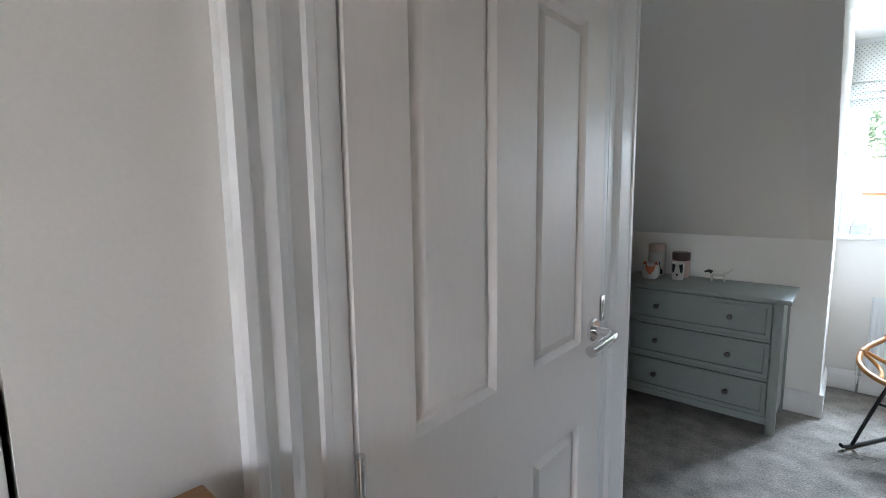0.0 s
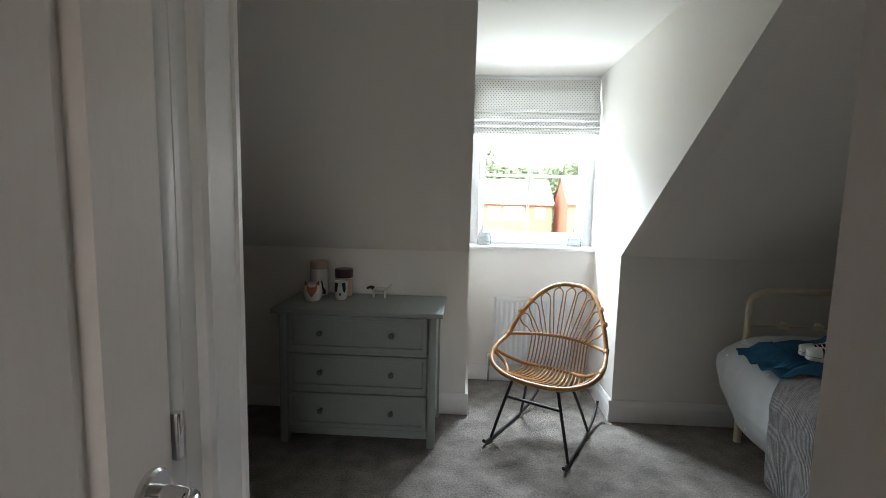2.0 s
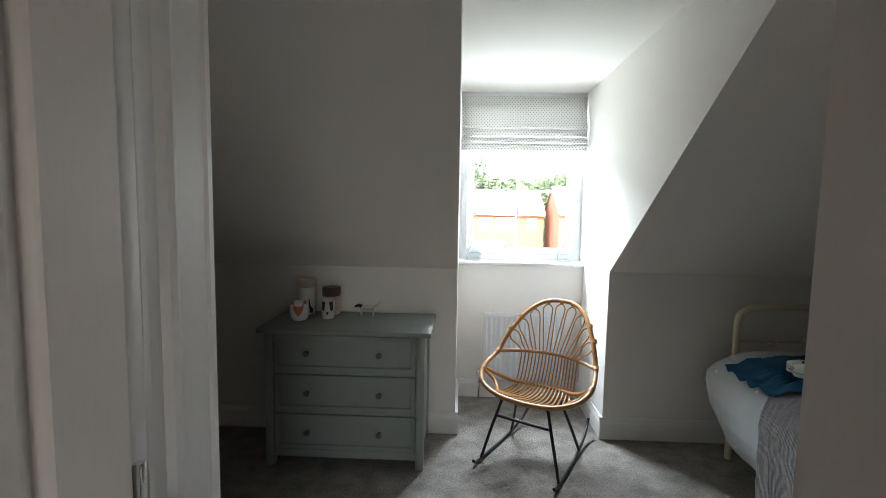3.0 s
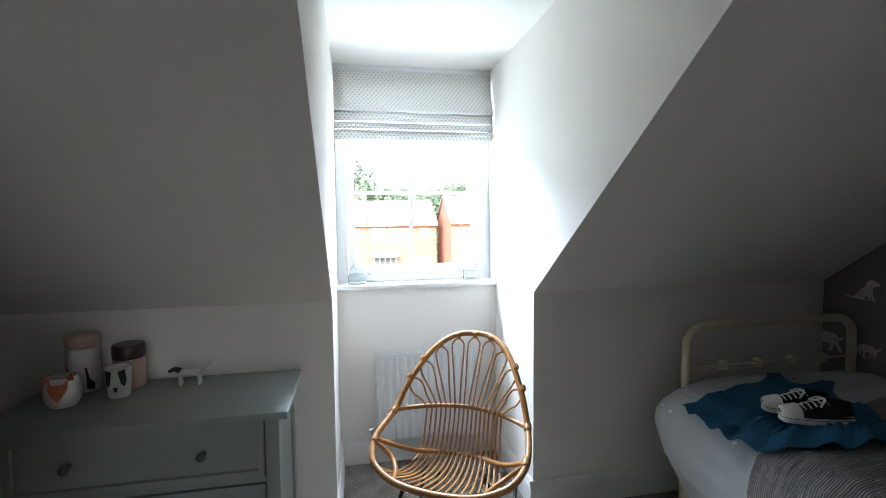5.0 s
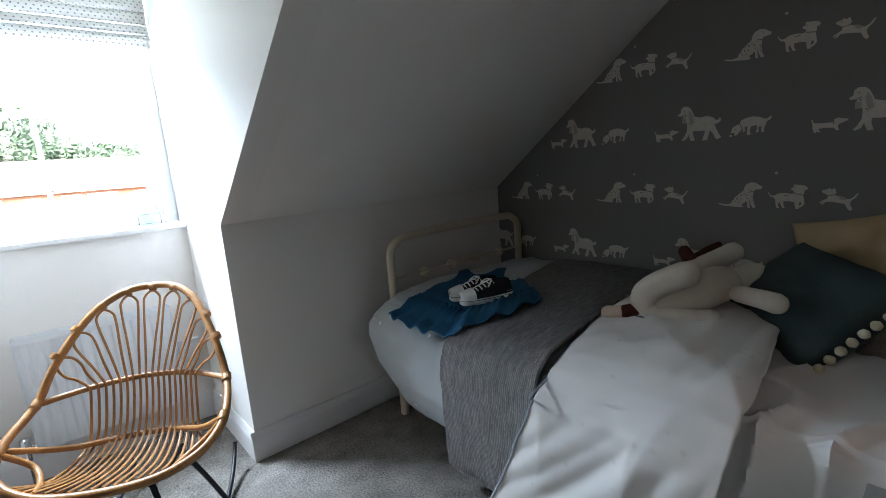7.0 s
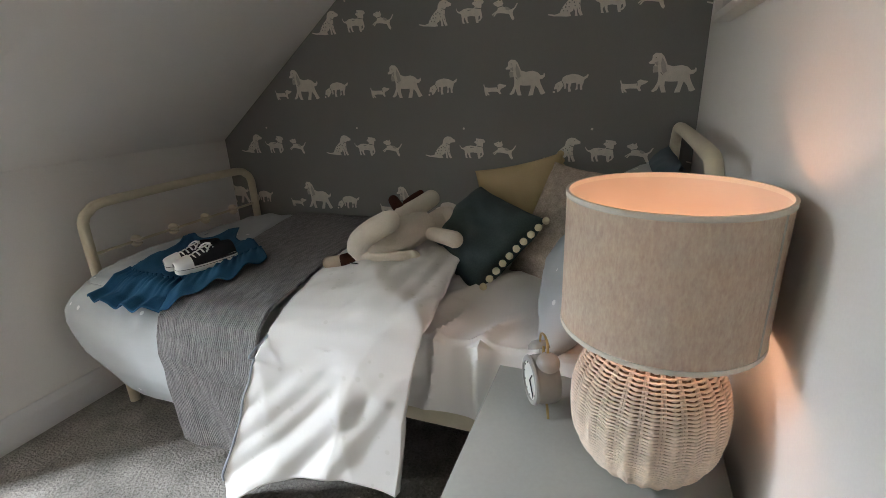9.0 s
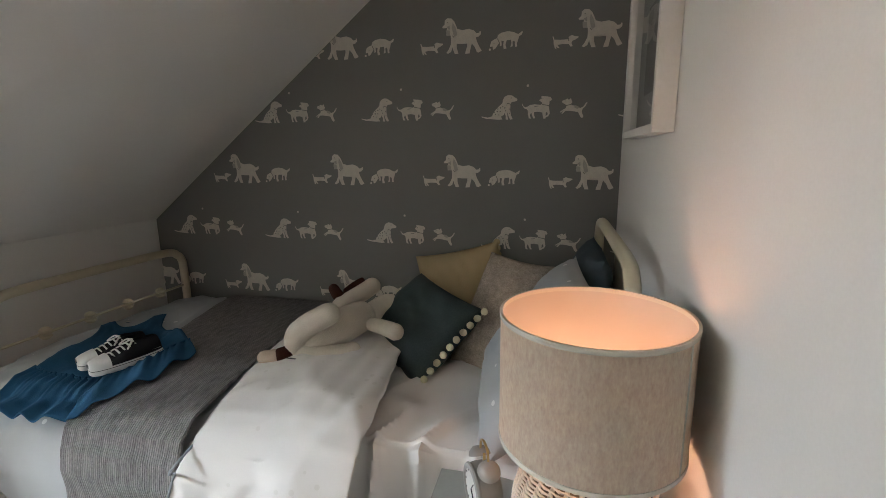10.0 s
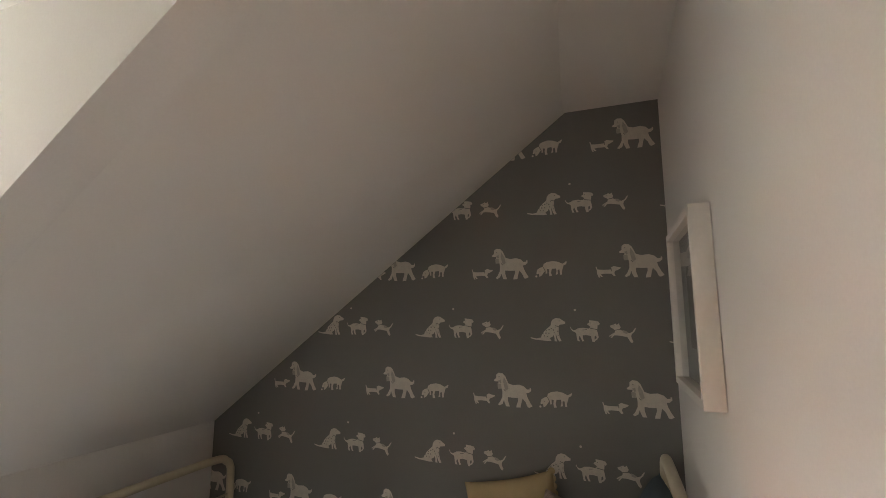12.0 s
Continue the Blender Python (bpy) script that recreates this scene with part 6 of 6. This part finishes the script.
spots = [disc(x, z, r, 6) for x, z, r in ((-69, 20, 2.4), (-62, 31, 3), (-60, 41, 2.2), (-49, 45, 3), (-50, 31, 2.6), (-73, 28, 2), (-40, 50, 2.2), (-32, 44, 2.8), (-29, 33, 2.2), (-14, 39, 2.2), (-56, 18, 2), (-13, 23, 2), (-7, 81, 2), (-24, 55, 1.8))]
PRINTS = (
    ([SHAPES["sitting"]], spots + [stroke(-24, 62, -9, 57)], [], 0),
    ([SHAPES["standing"]], [stroke(113, 52, 141, 47), disc(116, 73, 1.6, 6), stroke(84, 45, 100, 47, 1.0)], [], 0),
    ([SHAPES["running"]], [stroke(204, 45, 227, 49), disc(203, 62, 1.5, 6)], [SHAPES["patch"]], 0),
    ([disc(57, 125, 5)], [], [], 0),
    ([SHAPES["low"]], [stroke(-143, 28, -144, 40)], [], 1),
    ([SHAPES["tall"]], [disc(-88, 120, 2, 6), stroke(-69, 70, -62, 62)], [SHAPES["ear"], SHAPES["beard"], SHAPES["jaw"]], 1),
    ([SHAPES["sniffing"]], [stroke(110, 48, 119, 30), disc(97, 30, 1.6, 6)], [], 1),
    ([disc(81, 9, 4.5)], [], [], 1),
)
ORIGIN = ((4.072, 1.396), (3.724, 1.122))
PITCH_Y, PITCH_Z, LEAN = 0.523, 0.529, 0.014
shared = {}
for n_print, (pale, dark, grey, which) in enumerate(PRINTS):
    y_ref, z_ref = ORIGIN[which]
    layers = [(poly, mi, lift) for group, mi, lift in ((pale, 0, 0.0), (grey, 1, -0.0003), (dark, 2, -0.0006)) for poly in group]
    for k in range(-1, 5):
        for j in range(-2, 3):
            y0 = y_ref + PITCH_Y * k
            z0 = z_ref + PITCH_Z * j + LEAN * (y0 - 4.07)
            inside = [SOUTH_Y < y0 - a / 1000 < KNEE_Y and 0.1 < z0 + c / 1000 < min(CEIL_Z, KNEE_Z + RISE * (KNEE_Y - y0 + a / 1000)) for a, c in zip(pale[0][::2], pale[0][1::2])]
            if not any(inside):
                continue
            whole = all(inside)
            if whole and n_print in shared:
                me = shared[n_print]
            else:
                bm = bmesh.new()
                for poly, mi, lift in layers:
                    f = bm.faces.new([bm.verts.new((lift, -a / 1000, c / 1000)) for a, c in zip(poly[::2], poly[1::2])])
                    f.material_index = mi
                bm.normal_update()
                bmesh.ops.triangulate(bm, faces=bm.faces[:])
                if not whole:
                    for co, no in (((0, SOUTH_Y + 0.001 - y0, 0), (0, -1, 0)), ((0, KNEE_Y - y0, KNEE_Z - 0.002 - z0), (0, RISE, 1)), ((0, 0, CEIL_Z - 0.002 - z0), (0, 0, 1))):
                        bmesh.ops.bisect_plane(bm, geom=bm.verts[:] + bm.edges[:] + bm.faces[:], plane_co=co, plane_no=no, clear_outer=True)
                    if not bm.faces:
                        bm.free()
                        continue
                me = mesh_of("motif", bm, MOTIF)
                me.materials.append(SHADEM)
                me.materials.append(DARKM)
                if whole:
                    shared[n_print] = me
            ob = new("motif", me)
            ob.parent = wall_east
            ob.location = (EAST_X - 0.0012, y0, z0)
